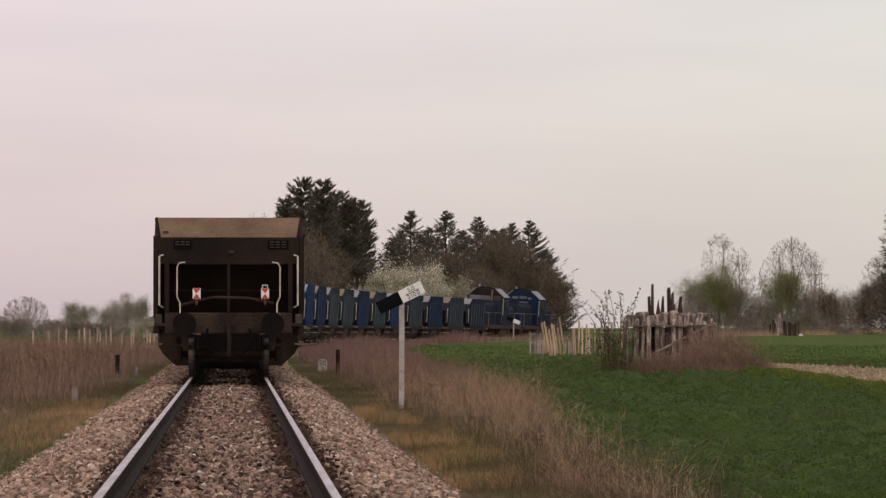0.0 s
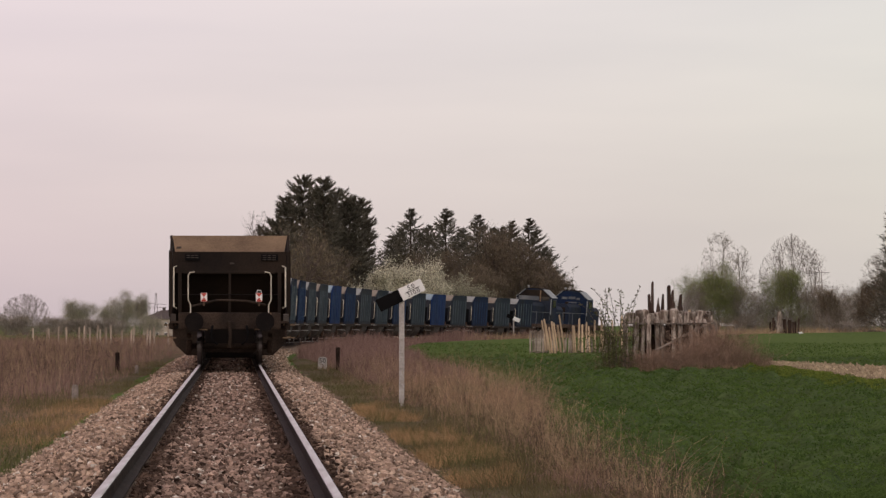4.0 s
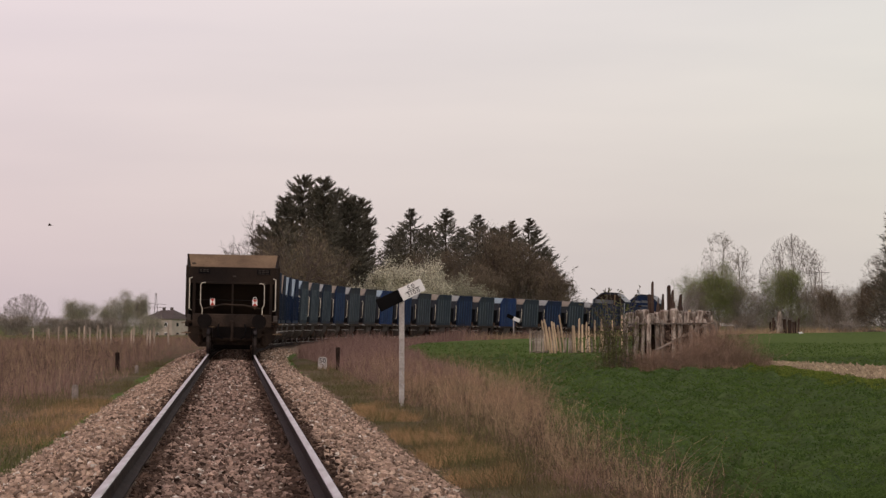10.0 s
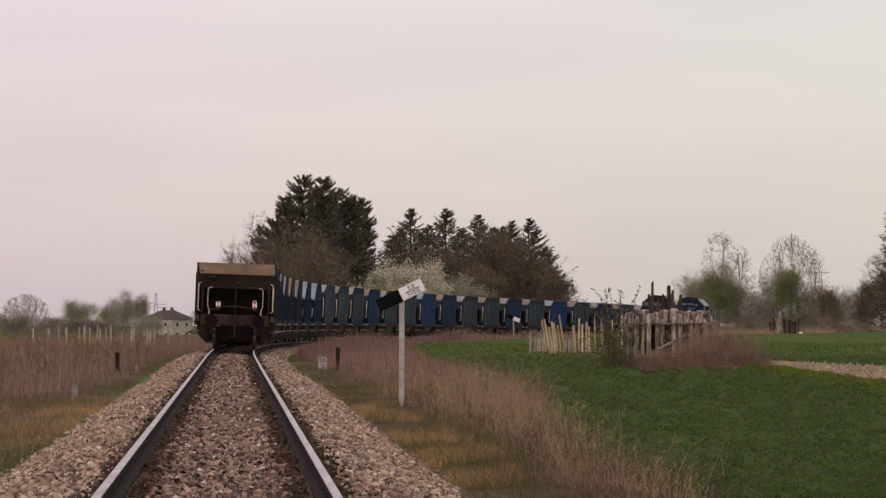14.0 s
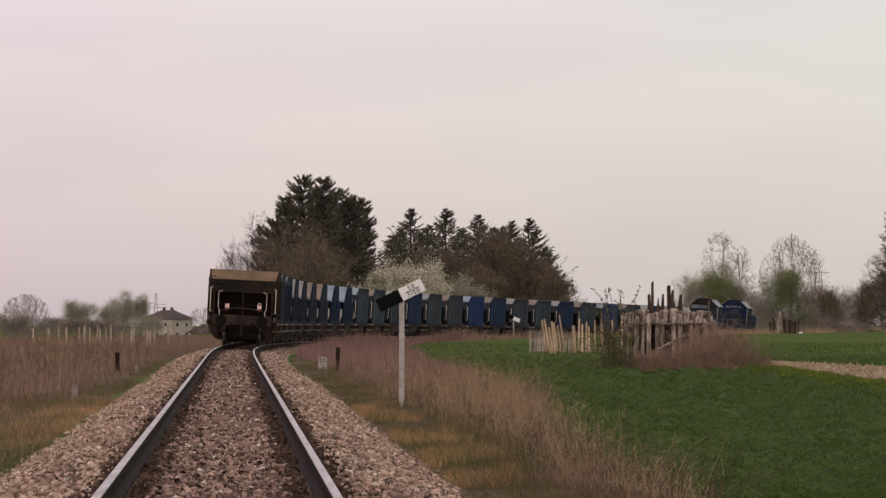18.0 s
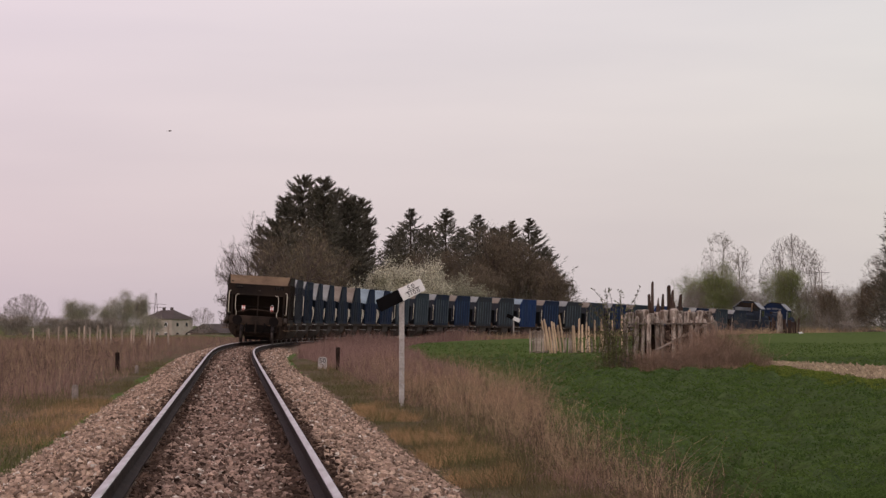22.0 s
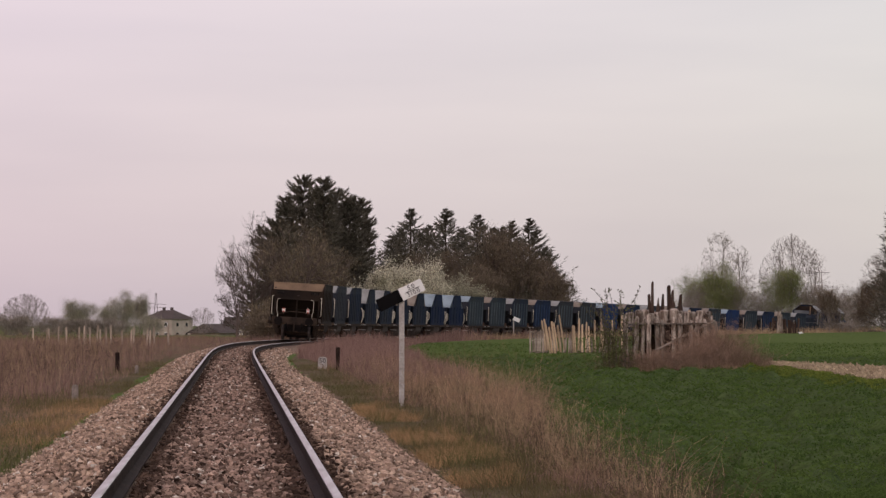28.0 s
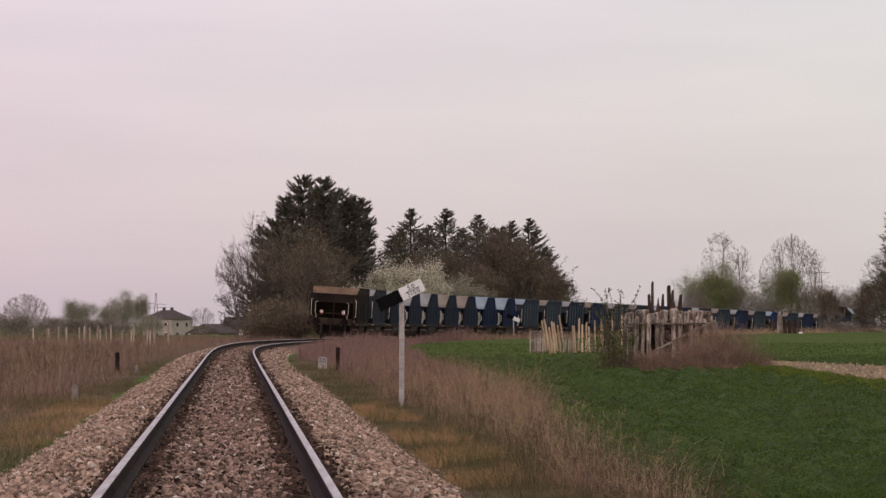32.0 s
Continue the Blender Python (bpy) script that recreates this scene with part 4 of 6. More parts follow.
def leafy(px, depth, top_py, width_px, label, seed=1, leaf=None, n_leaf=3000, size=0.12, twig=M_TWIG, stems=1, levels=5, thin=1.0, name="tree", category="tree", group="", cloud=0.35, fan=3, low=0.0):
    t = grow(name, px, depth, label, category, group)
    h = rise(top_py, depth) - t.location.z
    r = width_px * depth / F_LENS / 2
    ends = twigs(t, h, r, seed, twig, levels, stems, thin=thin, fan=fan)
    if leaf and n_leaf > 0:
        g = np.random.default_rng(seed + 99)
        at = ends[g.integers(0, len(ends), n_leaf)] + np.clip(g.normal(size=(n_leaf, 3)), -1.5, 1.5) * cloud * np.array([1, 1, 0.8])
        at[:, 2] = np.maximum(at[:, 2], 0.1 + low)
        if leaf in (M_BLOSSOM, M_HAZELEAF, M_WILLOW):
            leaves("foliage", at, g.uniform(0.4, 1.1, n_leaf) * size, leaf, t, corners=3)
        elif leaf in (M_BUD, M_BROWNBUD, M_HAZEBUD):
            haze = sprays("twig_crown", at, g.uniform(0.5, 1.5, n_leaf) * size * 3.2, g.uniform(0.22, 0.45, n_leaf) * size, leaf, t, (0, 0, h * 0.3))
            tagged(haze, kind="stuff")
        else:
            leaves("foliage", at, g.uniform(0.5, 1.3, n_leaf) * size, leaf, t)
    return t


def bare_tree(px, depth, top_py, width_px, label, seed=1, material=M_TWIG, limbs=11, thin=1.0, name="tree", category="tree", group="", droop=0.0, leaf=None, n_leaf=0, low=18, fork=0.06):
    """A leafless tree: limbs that radiate into a dome, each set with branches, twigs and fine ends."""
    t = grow(name, px, depth, label, category, group)
    h = rise(top_py, depth) - t.location.z
    r = width_px * depth / F_LENS / 2
    g = np.random.default_rng(seed)
    trunk_part(t, h * 0.5, h * 0.013 * thin, material)
    centre, half = np.array([0, 0, h * 0.52]), np.array([r, r, h * 0.48])

    def reach(p, d):
        """Distance from p along d to the dome."""
        q, e = (p - centre) / half, d / half
        a2, b2, c2 = (e * e).sum(1), (q * e).sum(1), (q * q).sum(1) - 1
        return (-b2 + np.sqrt(np.maximum(b2 * b2 - a2 * c2, 0))) / a2

    az, el = np.arange(limbs) * 2.4 + g.uniform(-0.4, 0.4, limbs), np.radians(g.uniform(low, 88, limbs))
    d = np.stack([np.cos(az) * np.cos(el), np.sin(az) * np.cos(el), np.sin(el)], 1)
    p = np.stack([np.zeros(limbs), np.zeros(limbs), h * (fork + 5 * fork * np.sin(el) * g.uniform(0.4, 1, limbs))], 1)
    ln = reach(p, d) * g.uniform(0.85, 1.02, limbs)
    aa, bb, ww = [], [], []
    for level, (many, keep, width) in enumerate(((12, 0.55, 0.075), (7, 0.50, 0.034), (5, 0.55, 0.020), (0, 0, 0.013))):
        bend = np.array([0, 0, (0.10 if level < 2 else -droop)])
        mid = p + d * (ln * 0.5)[:, None] + g.normal(size=p.shape) * (ln * 0.035)[:, None]
        d2 = d + bend + g.normal(size=p.shape) * 0.12
        d2 /= np.linalg.norm(d2, axis=1)[:, None]
        end = mid + d2 * (ln * 0.5)[:, None]
        w = width * thin * np.clip(h / 9, 0.6, 1.5)
        aa += [p, mid]
        bb += [mid + d2 * (ln * 0.05)[:, None], end]
        ww += [np.full(len(p), w), np.full(len(p), w * 0.7)]
        if not many:
            break
        f = g.uniform(0.18, 1.0, (len(p), many)) ** 0.8
        start = np.where((f < 0.5)[..., None], p[:, None] + (mid - p)[:, None] * (f * 2)[..., None], mid[:, None] + (end - mid)[:, None] * (f * 2 - 1)[..., None]).reshape(-1, 3)
        nd = (d2[:, None] + g.normal(size=(len(p), many, 3)) * 0.52).reshape(-1, 3)
        nd /= np.linalg.norm(nd, axis=1)[:, None]
        ln = np.minimum(np.repeat(ln, many) * keep * g.uniform(0.5, 1.1, len(start)), np.maximum(reach(start, nd), 0.15) * 1.04)
        p, d = start, nd
    tagged(strokes("branchwork", np.concatenate(aa), np.concatenate(bb), np.concatenate(ww), material, t), kind="stuff")
    if leaf:
        at = bb[-1][g.integers(0, len(bb[-1]), n_leaf)] + g.normal(size=(n_leaf, 3)) * 0.15
        leaves("foliage", at, g.uniform(0.03, 0.07, n_leaf), leaf, t, corners=3)
    return t


DARKSPRUCE = "tall dark green spruce with dense upturned boughs behind the railway"
for k, (px, depth, top, wide) in enumerate([(536, 352, 317, 110), (572, 345, 319, 84), (616, 350, 350, 102), (506, 350, 352, 96), (640, 356, 356, 62), (596, 362, 342, 120), (490, 336, 398, 140)]):
    spruce(px, depth, top, wide, DARKSPRUCE, seed=11 + k, fullness=0.45, upturn=0.55, count=34000)
for k, (px, depth, top, wide) in enumerate([(728, 500, 370, 150), (790, 495, 370, 150), (846, 502, 381, 150), (906, 498, 391, 130), (937, 492, 388, 135), (694, 510, 418, 110), (760, 510, 400, 140), (872, 515, 404, 160), (966, 500, 440, 100), (820, 520, 404, 150), (890, 520, 402, 140), (710, 512, 405, 120)]):
    spruce(px, depth, top, wide, "dark spruce in the far row behind the railway curve", seed=31 + k, cone=0.6, count=28000, upturn=0.22)
for k, (px, depth, top, wide, n, leaf, lab) in enumerate([
        (446, 322, 372, 130, 0, None, "bare spring tree with fine grey twigs"),
        (535, 318, 392, 150, 5500, M_BUD, "budding olive-brown tree in front of dark spruces"),
        (578, 322, 432, 110, 4200, M_BUD, "budding olive-brown tree in front of dark spruces"),
        (420, 318, 446, 82, 0, None, "bare spring tree with fine grey twigs"),
        (492, 310, 530, 100, 5000, M_BUD, "low olive-green shrub under the bare tree")]):
    if n:
        leafy(px, depth, top, wide, lab, seed=51 + k, leaf=leaf, n_leaf=n, size=0.075, group="budding trees", levels=6, cloud=0.34)
    else:
        bare_tree(px, depth, top, wide, lab, seed=51 + k, group="budding trees", limbs=17, droop=0.1, thin=1.3)
for k, (px, depth, top, wide, n) in enumerate([(870, 470, 405, 120, 5000), (915, 468, 402, 110, 4500), (790, 475, 440, 120, 4000), (990, 462, 462, 90, 1600), (955, 466, 470, 90, 3000), (840, 460, 470, 130, 4500), (735, 478, 448, 120, 4000), (690, 480, 470, 100, 3000), (765, 472, 455, 110, 3500)]):
    leafy(px, depth, top, wide, "brown budding thicket tree among far spruces", seed=71 + k, leaf=M_BROWNBUD, n_leaf=n * 4, size=0.10, group="budding trees", cloud=0.4, thin=1.5, levels=6)
for k, (px, depth, top, wide, n, leaf) in enumerate([(700, 350, 462, 110, 22000, M_BLOSSOM), (752, 356, 460, 90, 20000, M_BLOSSOM), (818, 366, 486, 70, 11000, M_WILLOW), (630, 340, 496, 44, 4000, M_BLOSSOM), (672, 346, 478, 70, 12000, M_BLOSSOM), (725, 352, 466, 110, 16000, M_BLOSSOM), (790, 362, 492, 60, 8000, M_WILLOW)]):
    leafy(px, depth, top, wide, "rounded bush in pale white blossom behind the train" if leaf is M_BLOSSOM else "fresh green spring bush behind the train", seed=91 + k, leaf=leaf, n_leaf=n, size=0.10, stems=3,
          name="blossom_bush", category="bush", group="bushes behind the train", cloud=0.28)
for k, (px, depth, top, wide, n, leaf, lab) in enumerate([
        (1272, 640, 405, 70, 5000, M_WILLOW, "tall pale birch with sparse spring leaves"),
        (1306, 645, 432, 64, 3500, M_WILLOW, "tall pale birch with sparse spring leaves"),
        (1400, 650, 414, 110, 0, None, "tall bare tree with fine twigs at the field edge"),
        (1440, 655, 440, 70, 0, None, "tall bare tree with fine twigs at the field edge"),
        (1368, 650, 446, 60, 0, None, "tall bare tree with fine twigs at the field edge"),
        (1212, 560, 440, 60, -1, None, "thin bare sapling with few branches"),
        (1560, 480, 446, 84, 0, None, "bare tree with dense twigs at the field edge")]):
    bare_tree(px, depth, top, wide, lab, seed=111 + k, material=M_HAZETWIG, limbs=5 if n < 0 else 14, thin=1.15, group="trees beyond the field", droop=0.5 if leaf else 0.0, leaf=leaf, n_leaf=max(n, 0))
for k, (px, depth, top, wide, n, leaf) in enumerate([
        (1265, 630, 465, 110, 5000, M_FRESHLEAF), (1315, 630, 490, 90, 3500, M_BUD), (1230, 628, 505, 70, 2500, M_BUD), (1385, 630, 475, 80, 3500, M_FRESHLEAF), (1430, 632, 500, 100, 3500, M_BUD),
        (1480, 600, 505, 70, 2500, M_BUD), (1545, 585, 500, 90, 3500, M_BROWNBUD), (1350, 640, 520, 90, 2500, M_BUD), (1468, 438, 512, 36, 1500, M_BROWNBUD), (1540, 458, 500, 40, 3000, M_BROWNBUD), (1566, 455, 478, 50, 3000, M_BROWNBUD), (1482, 446, 572, 60, 600, M_BUD), (1300, 655, 548, 120, 2500, M_BUD), (1372, 655, 546, 120, 2500, M_BUD), (1440, 655, 546, 120, 2500, M_BROWNBUD), (1505, 640, 542, 110, 2500, M_BROWNBUD)]):
    # far thickets swap leaf and bud for the copies coloured with haze
    leafy(px, depth, top, wide, "hazy green spring thicket beyond the field" if leaf is M_FRESHLEAF else "brown budding thicket beyond the field", seed=131 + k, leaf={M_FRESHLEAF: M_HAZELEAF, M_BUD: M_HAZEBUD}.get(leaf, leaf), n_leaf=n * (17 if leaf is M_FRESHLEAF else 4), size=0.078 if leaf is M_FRESHLEAF else 0.09, twig=M_HAZETWIG, stems=4, thin=0.9,
          name="thicket", category="bush", group="trees beyond the field", cloud=0.5 if leaf is M_FRESHLEAF else 0.36)
spruce(1586, 420, 352, 90, "dark spruce standing at the edge of the field", seed=77, fullness=0.6)
for k, (px, depth, top, wide, n, leaf, lab) in enumerate([
        (44, 620, 521, 92, 0, None, "rounded bare bush on the horizon"), (140, 560, 532, 52, 3500, M_WILLOW, "hazy green willow on the horizon"), (203, 570, 516, 74, 6000, M_WILLOW, "hazy green willow on the horizon"),
        (247, 565, 519, 28, 1800, M_WILLOW, "hazy green willow on the horizon"), (95, 580, 560, 80, 1500, M_BUD, "low brown hedge bush on the horizon"), (170, 540, 562, 120, 2500, M_BUD, "low brown hedge bush on the horizon"),
        (357, 430, 544, 46, 0, None, "small bare fruit tree near the house"), (262, 560, 556, 50, 1200, M_WILLOW, "hazy green willow on the horizon"), (15, 560, 555, 70, 1500, M_BUD, "low brown hedge bush on the horizon"),
        (505, 306, 556, 110, 3500, M_BROWNBUD, "budding brown shrub beside the railway curve")]):
    if leaf is None:
        bare_tree(px, depth, top, wide, lab, seed=151 + k, material=M_HAZETWIG, low=4, fork=0.015, limbs=40 if px < 100 else 22, thin=1.4 if px < 100 else 0.8, name="shrub", category="bush", group="shrubs on the horizon")
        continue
    # horizon shrubs use the haze-coloured bud and twig
    leafy(px, depth, top, wide, lab, seed=151 + k, leaf={M_BUD: M_HAZEBUD}.get(leaf, leaf), n_leaf=n * (10 if leaf is M_WILLOW else 5), size=0.055 if leaf is M_WILLOW else 0.10, twig=M_HAZETWIG, stems=3, thin=1.0, name="shrub", category="bush", group="shrubs on the horizon", cloud=0.34)


# ---- weeds, grass and crop ----
def scatter(n, s0, s1, o0, o1, power=1.0):
    s = s0 + (s1 - s0) * rng.uniform(0, 1, n) ** power
    lo = np.interp(s, *o0) if isinstance(o0, tuple) else o0
    hi = np.interp(s, *o1) if isinstance(o1, tuple) else o1
    off = rng.uniform(0, 1, n) * (hi - lo) + lo
    p = line_points(s, off, 0 * s)
    p[:, 2] = ground_z(p[:, 0], p[:, 1]) - 0.02
    return p


def clumped(p, size=1.2, keep=0.55):
    k = np.sin(p[:, 0] * 2.1 / size + 3 * np.sin(p[:, 1] * 0.7 / size)) * np.sin(p[:, 1] * 1.3 / size + 2 * np.sin(p[:, 0] * 0.9 / size))
    return p[rng.uniform(-1, 1, len(p)) < k + keep]


WEED_EDGE = ([20, 27, 33, 38, 56, 70, 84, 132, 170, 233, 280, 420], [3.6, 3.65, 3.7, 3.65, 4.4, 5.5, 5.8, 6.4, 7.6, 6.4, 4.6, 4.0])


def weeds(name, p, low, high, w0, w1, lean, material, label, category="weeds", scale=None):
    h = rng.uniform(low, high, len(p)) * (1 if scale is None else scale)
    ob = blades(name, p, h, rng.uniform(w0, w1, len(p)), rng.uniform(0, lean, len(p)), material, simple=high <= 0.3 or p[:, 1].min() > 50)
    return tagged(ob, label, category, kind="stuff")


def soil_left(y):
    """The near edge of the bare soil strip."""
    return 10.75 + 0.25 * np.clip((np.asarray(y) - 118) / 33, 0, 1)


def soil_far(x):
    """Its far edge."""
    return np.maximum(140 - 4.6 * (np.asarray(x) - 11.0), 92)


def patches(p, scale, seed):
    """A broad smooth pattern from 0 to 1 over the ground."""
    k = np.array([noise.noise((a * scale, b * scale * 0.45, seed)) for a, b in p[:, :2]])
    return np.clip(0.5 + k, 0, 1)


def chosen(p, scale, seed, least):
    return p[patches(p, scale, seed) > least]


p = scatter(84000, 28, 130, 2.55, WEED_EDGE, 1.5)
p = p[(patches(p, 0.9, 21.0) < 0.56) | (rng.uniform(0, 1, len(p)) < 0.22)]
hollow = (p[:, 1] > 44) & (p[:, 1] < 64) & (nearest(p[:, 0], p[:, 1])[1] < 3.7 + 0.5 * np.sin(p[:, 1]))
p = p[~hollow | (rng.uniform(0, 1, len(p)) < 0.3)]
k = patches(p, 0.9, 3.0)
fringe = np.clip((nearest(p[:, 0], p[:, 1])[1] - 2.4) / 1.2, 0.22, 1)
tall = (0.06 + 1.7 * k ** 2.2) * fringe * rng.uniform(0.4, 1.4, len(p)) * np.interp(p[:, 1], [26, 34, 40, 58, 70, 84, 100], [0.75, 0.75, 0.7, 0.95, 1.3, 1.2, 1.0])
kind_at = patches(p, 0.8, 9.0) + rng.normal(size=len(p)) * 0.16
near_red = np.interp(p[:, 1], [34, 44, 60], [0.34, 0.14, 0.02])
straw = kind_at > 0.42 + near_red
dark = kind_at < 0.26
red = ~straw & ~dark
weeds("dry_weeds", p[straw], 0.10, 0.60, 0.002, 0.006, 2.0, M_STRAW, "tangled dry straw-coloured weeds along the railway bank", scale=tall[straw])
weeds("reddish_undergrowth", p[red], 0.08, 0.52, 0.002, 0.007, 2.4, M_REDWEED, "tangled reddish dry weeds along the railway bank", scale=tall[red])
weeds("dark_undergrowth", p[dark], 0.06, 0.36, 0.004, 0.010, 2.4, M_DARKWEED, "matted dark dead weeds along the railway bank", scale=tall[dark])
p = scatter(1700, 27, 110, 3.0, WEED_EDGE, 1.3)
tagged(stalks("pale_weed_stalks", p, rng.uniform(0.3, 0.8, len(p)) * np.interp(p[:, 1], [27, 45], [0.6, 1.0]), rng.uniform(0, 0.55, len(p)), 0.0045, M_STRAW_PALE, 5), "tall pale dry weed stalks by the field", "weeds", kind="stuff")
p = scatter(1500, 27, 120, 3.0, WEED_EDGE, 1.3)
tagged(stalks("dark_weed_stalks", p, rng.uniform(0.2, 0.65, len(p)), rng.uniform(0, 0.7, len(p)), 0.004, M_DARKWEED, 8), "branching dark dead weed stalks by the field", "weeds", kind="stuff")
p = scatter(44000, 24, 140, 2.2, WEED_EDGE, 1.4)
k = patches(p, 0.9, 21.0)
weeds("weed_undergrowth", p[k > 0.47], 0.06, 0.30, 0.005, 0.011, 1.5, M_GREENGRASS, "low green grass under the dry weeds", "grass")
weeds("weed_undergrowth", scatter(15000, 30, 68, 2.15, ([30, 44, 68], [3.2, 4.0, 4.2])), 0.03, 0.15, 0.005, 0.011, 1.6, M_GREENGRASS, "low green grass under the dry weeds", "grass")
p = scatter(18000, 28, 140, 2.1, WEED_EDGE, 1.4)
weeds("dead_litter", p, 0.02, 0.10, 0.004, 0.010, 3.2, M_REDWEED, "matted dead litter under the weeds", "grass")
p = scatter(240, 29, 80, 3.2, WEED_EDGE, 1.2)
tagged(stalks("bleached_stalks", p, rng.uniform(0.35, 0.85, len(p)), rng.uniform(0.1, 0.9, len(p)), 0.005, M_STRAW_PALE, 3), "single bleached weed stalks standing over the verge", "weeds", kind="stuff")
weeds("reddish_weeds", scatter(34000, 95, 250, ([95, 130, 180, 250], [3.4, 3.2, 2.6, 2.4]), WEED_EDGE, 1.1), 0.15, 0.60, 0.006, 0.016, 0.8, M_REDWEED, "dense reddish-brown dry weeds beside the track")
p = scatter(26000, 165, 345, 2.5, ([165, 250, 345], [4.5, 5.0, 4.0]))
weeds("curve_weeds", p, 0.2, 0.8, 0.012, 0.03, 0.7, M_REDWEED, "reddish dry weeds lining the railway curve", scale=0.7 + 0.9 * patches(p, 0.12, 8.0))
weeds("trackside_straw", scatter(22000, 290, 620, 2.3, ([290, 340, 440, 620], [4.5, 4.5, 8.5, 10])), 0.2, 0.8, 0.02, 0.05, 0.7, M_STRAW_PALE, "pale straw along the far railway curve")
p = scatter(84000, 56, 330, ([56, 90, 330], [-9, -16, -30]), ([56, 100, 200, 330], [-2.9, -2.8, -2.8, -3.0]), 1.4)
_, off = nearest(p[:, 0], p[:, 1])
k = patches(p, 0.5, 5.0)
tall = np.interp(-off, [2.8, 4.0, 7.5, 12], [0.2, 0.45, 0.95, 1.05]) * np.interp(p[:, 1], [56, 70, 78, 88, 150, 220, 320], [0.10, 0.18, 0.6, 1.0, 1.0, 0.75, 0.45]) * (0.55 + 0.8 * k)
straw = rng.uniform(0, 1, len(p)) < 0.3 * patches(p, 0.35, 14.0)
weeds("bank_weeds", p[~straw], 0.35, 1.25, 0.005, 0.014, 0.8, M_REDWEED, "tall reddish-brown dry weeds on the railway bank", scale=tall[~straw])
weeds("bank_straw", p[straw], 0.35, 1.2, 0.005, 0.012, 0.8, M_STRAW_PALE, "pale dry stalks on the railway bank", scale=tall[straw])
weeds("yellow_grass", clumped(scatter(34000, 30, 82, ([30, 80], [-6.5, -10.5]), -2.3), 1.6, 0.5), 0.04, 0.17, 0.004, 0.010, 1.5, M_STRAW, "short yellowed grass at the foot of the ballast", "grass")
weeds("green_grass", chosen(scatter(20000, 30, 150, -3.8, -2.2), 0.35, 41.0, 0.58), 0.05, 0.20, 0.005, 0.012, 0.8, M_GREENGRASS, "short green grass tufts at the foot of the ballast", "grass")
weeds("green_grass", chosen(scatter(60000, 34, 88, ([34, 88], [-6.5, -11]), -2.5), 0.5, 52.0, 0.46), 0.04, 0.20, 0.005, 0.012, 1.4, M_GREENGRASS, "short green grass among dead weeds on the bank", "grass")
weeds("fresh_tuft", scatter(2600, 41, 52, -2.95, -2.15), 0.04, 0.14, 0.005, 0.011, 1.2, M_FRESHLEAF, "patch of fresh green grass by the ballast", "grass")
weeds("yellow_grass", clumped(scatter(12000, 48, 78, ([48, 78], [-3.3, -3.1]), -2.2), 1.3, 0.1), 0.04, 0.16, 0.004, 0.009, 1.2, M_YELLOW, "short yellowed grass at the foot of the ballast", "grass")
p = scatter(2600, 78, 200, ([58, 90, 200], [-9, -14, -20]), -3.8, 1.3)
tagged(stalks("bank_stalks", p, rng.uniform(0.5, 1.25, len(p)), rng.uniform(0, 0.5, len(p)), 0.008, M_DARKWEED, 7), "branching dark dead stalks on the railway bank", "weeds", kind="stuff")
p = scatter(1800, 76, 200, ([58, 90, 200], [-9, -14, -20]), -3.8, 1.3)
tagged(stalks("bank_stalks", p, rng.uniform(0.5, 1.3, len(p)), rng.uniform(0, 0.5, len(p)), 0.008, M_STRAW_PALE, 6), "branching pale dead stalks on the railway bank", "weeds", kind="stuff")
weeds("yellow_grass", chosen(scatter(40000, 36, 74, 2.15, ([36, 44, 58, 74], [2.7, 3.1, 3.0, 2.75])), 0.9, 33.0, 0.5), 0.05, 0.20, 0.004, 0.009, 1.1, M_YELLOW, "short yellowed grass beside the ballast", "grass")
weeds("green_grass", chosen(scatter(22000, 24, 160, 2.1, 3.2), 0.4, 47.0, 0.6), 0.05, 0.18, 0.005, 0.012, 0.8, M_GREENGRASS, "short green grass tufts beside the ballast", "grass")
p = np.concatenate([scatter(230000, 30, 150, WEED_EDGE, ([30, 60, 150], [8, 14, 26]), 1.6), scatter(26000, 150, 260, WEED_EDGE, ([150, 260], [26, 36]), 1.5)])
bare = (p[:, 0] > soil_left(p[:, 1])) & (p[:, 1] > 80) & (p[:, 1] < soil_far(p[:, 0]))
p = p[~bare]


def canopy(x, y):
    """Height of the crop's uneven top over the ground: tufts and hollows."""
    k = np.array([noise.noise((a * 1.9, b * 0.40, 61.0)) + 0.5 * noise.noise((a * 0.7, b * 0.16, 66.0)) + 0.5 * noise.noise((a * 4.6, b * 1.1, 5.0)) for a, b in zip(x, y)])
    fade = np.where(y > 79, np.clip((soil_left(y) - 0.1 - x) / 1.6, 0.08, 1), 1.0)
    fade = np.where((y > soil_far(x)) & (y > 79), 1.0, fade)
    return fade * 0.30 * np.clip(0.48 + 0.66 * k, 0, 1.1) ** 1.5


p[:, 2] += np.where(p[:, 1] < 155, canopy(p[:, 0], p[:, 1]) + rng.uniform(-0.03, 0.05, len(p)), rng.uniform(0, 0.1, len(p)))
# added sheet under the leaves, coloured dark for the shaded gaps between them
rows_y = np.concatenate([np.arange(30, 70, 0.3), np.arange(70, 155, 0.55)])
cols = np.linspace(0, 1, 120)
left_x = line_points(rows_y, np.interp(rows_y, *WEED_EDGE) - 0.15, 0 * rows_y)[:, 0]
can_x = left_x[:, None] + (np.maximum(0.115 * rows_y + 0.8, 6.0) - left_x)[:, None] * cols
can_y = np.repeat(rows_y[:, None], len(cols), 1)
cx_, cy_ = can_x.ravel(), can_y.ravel()
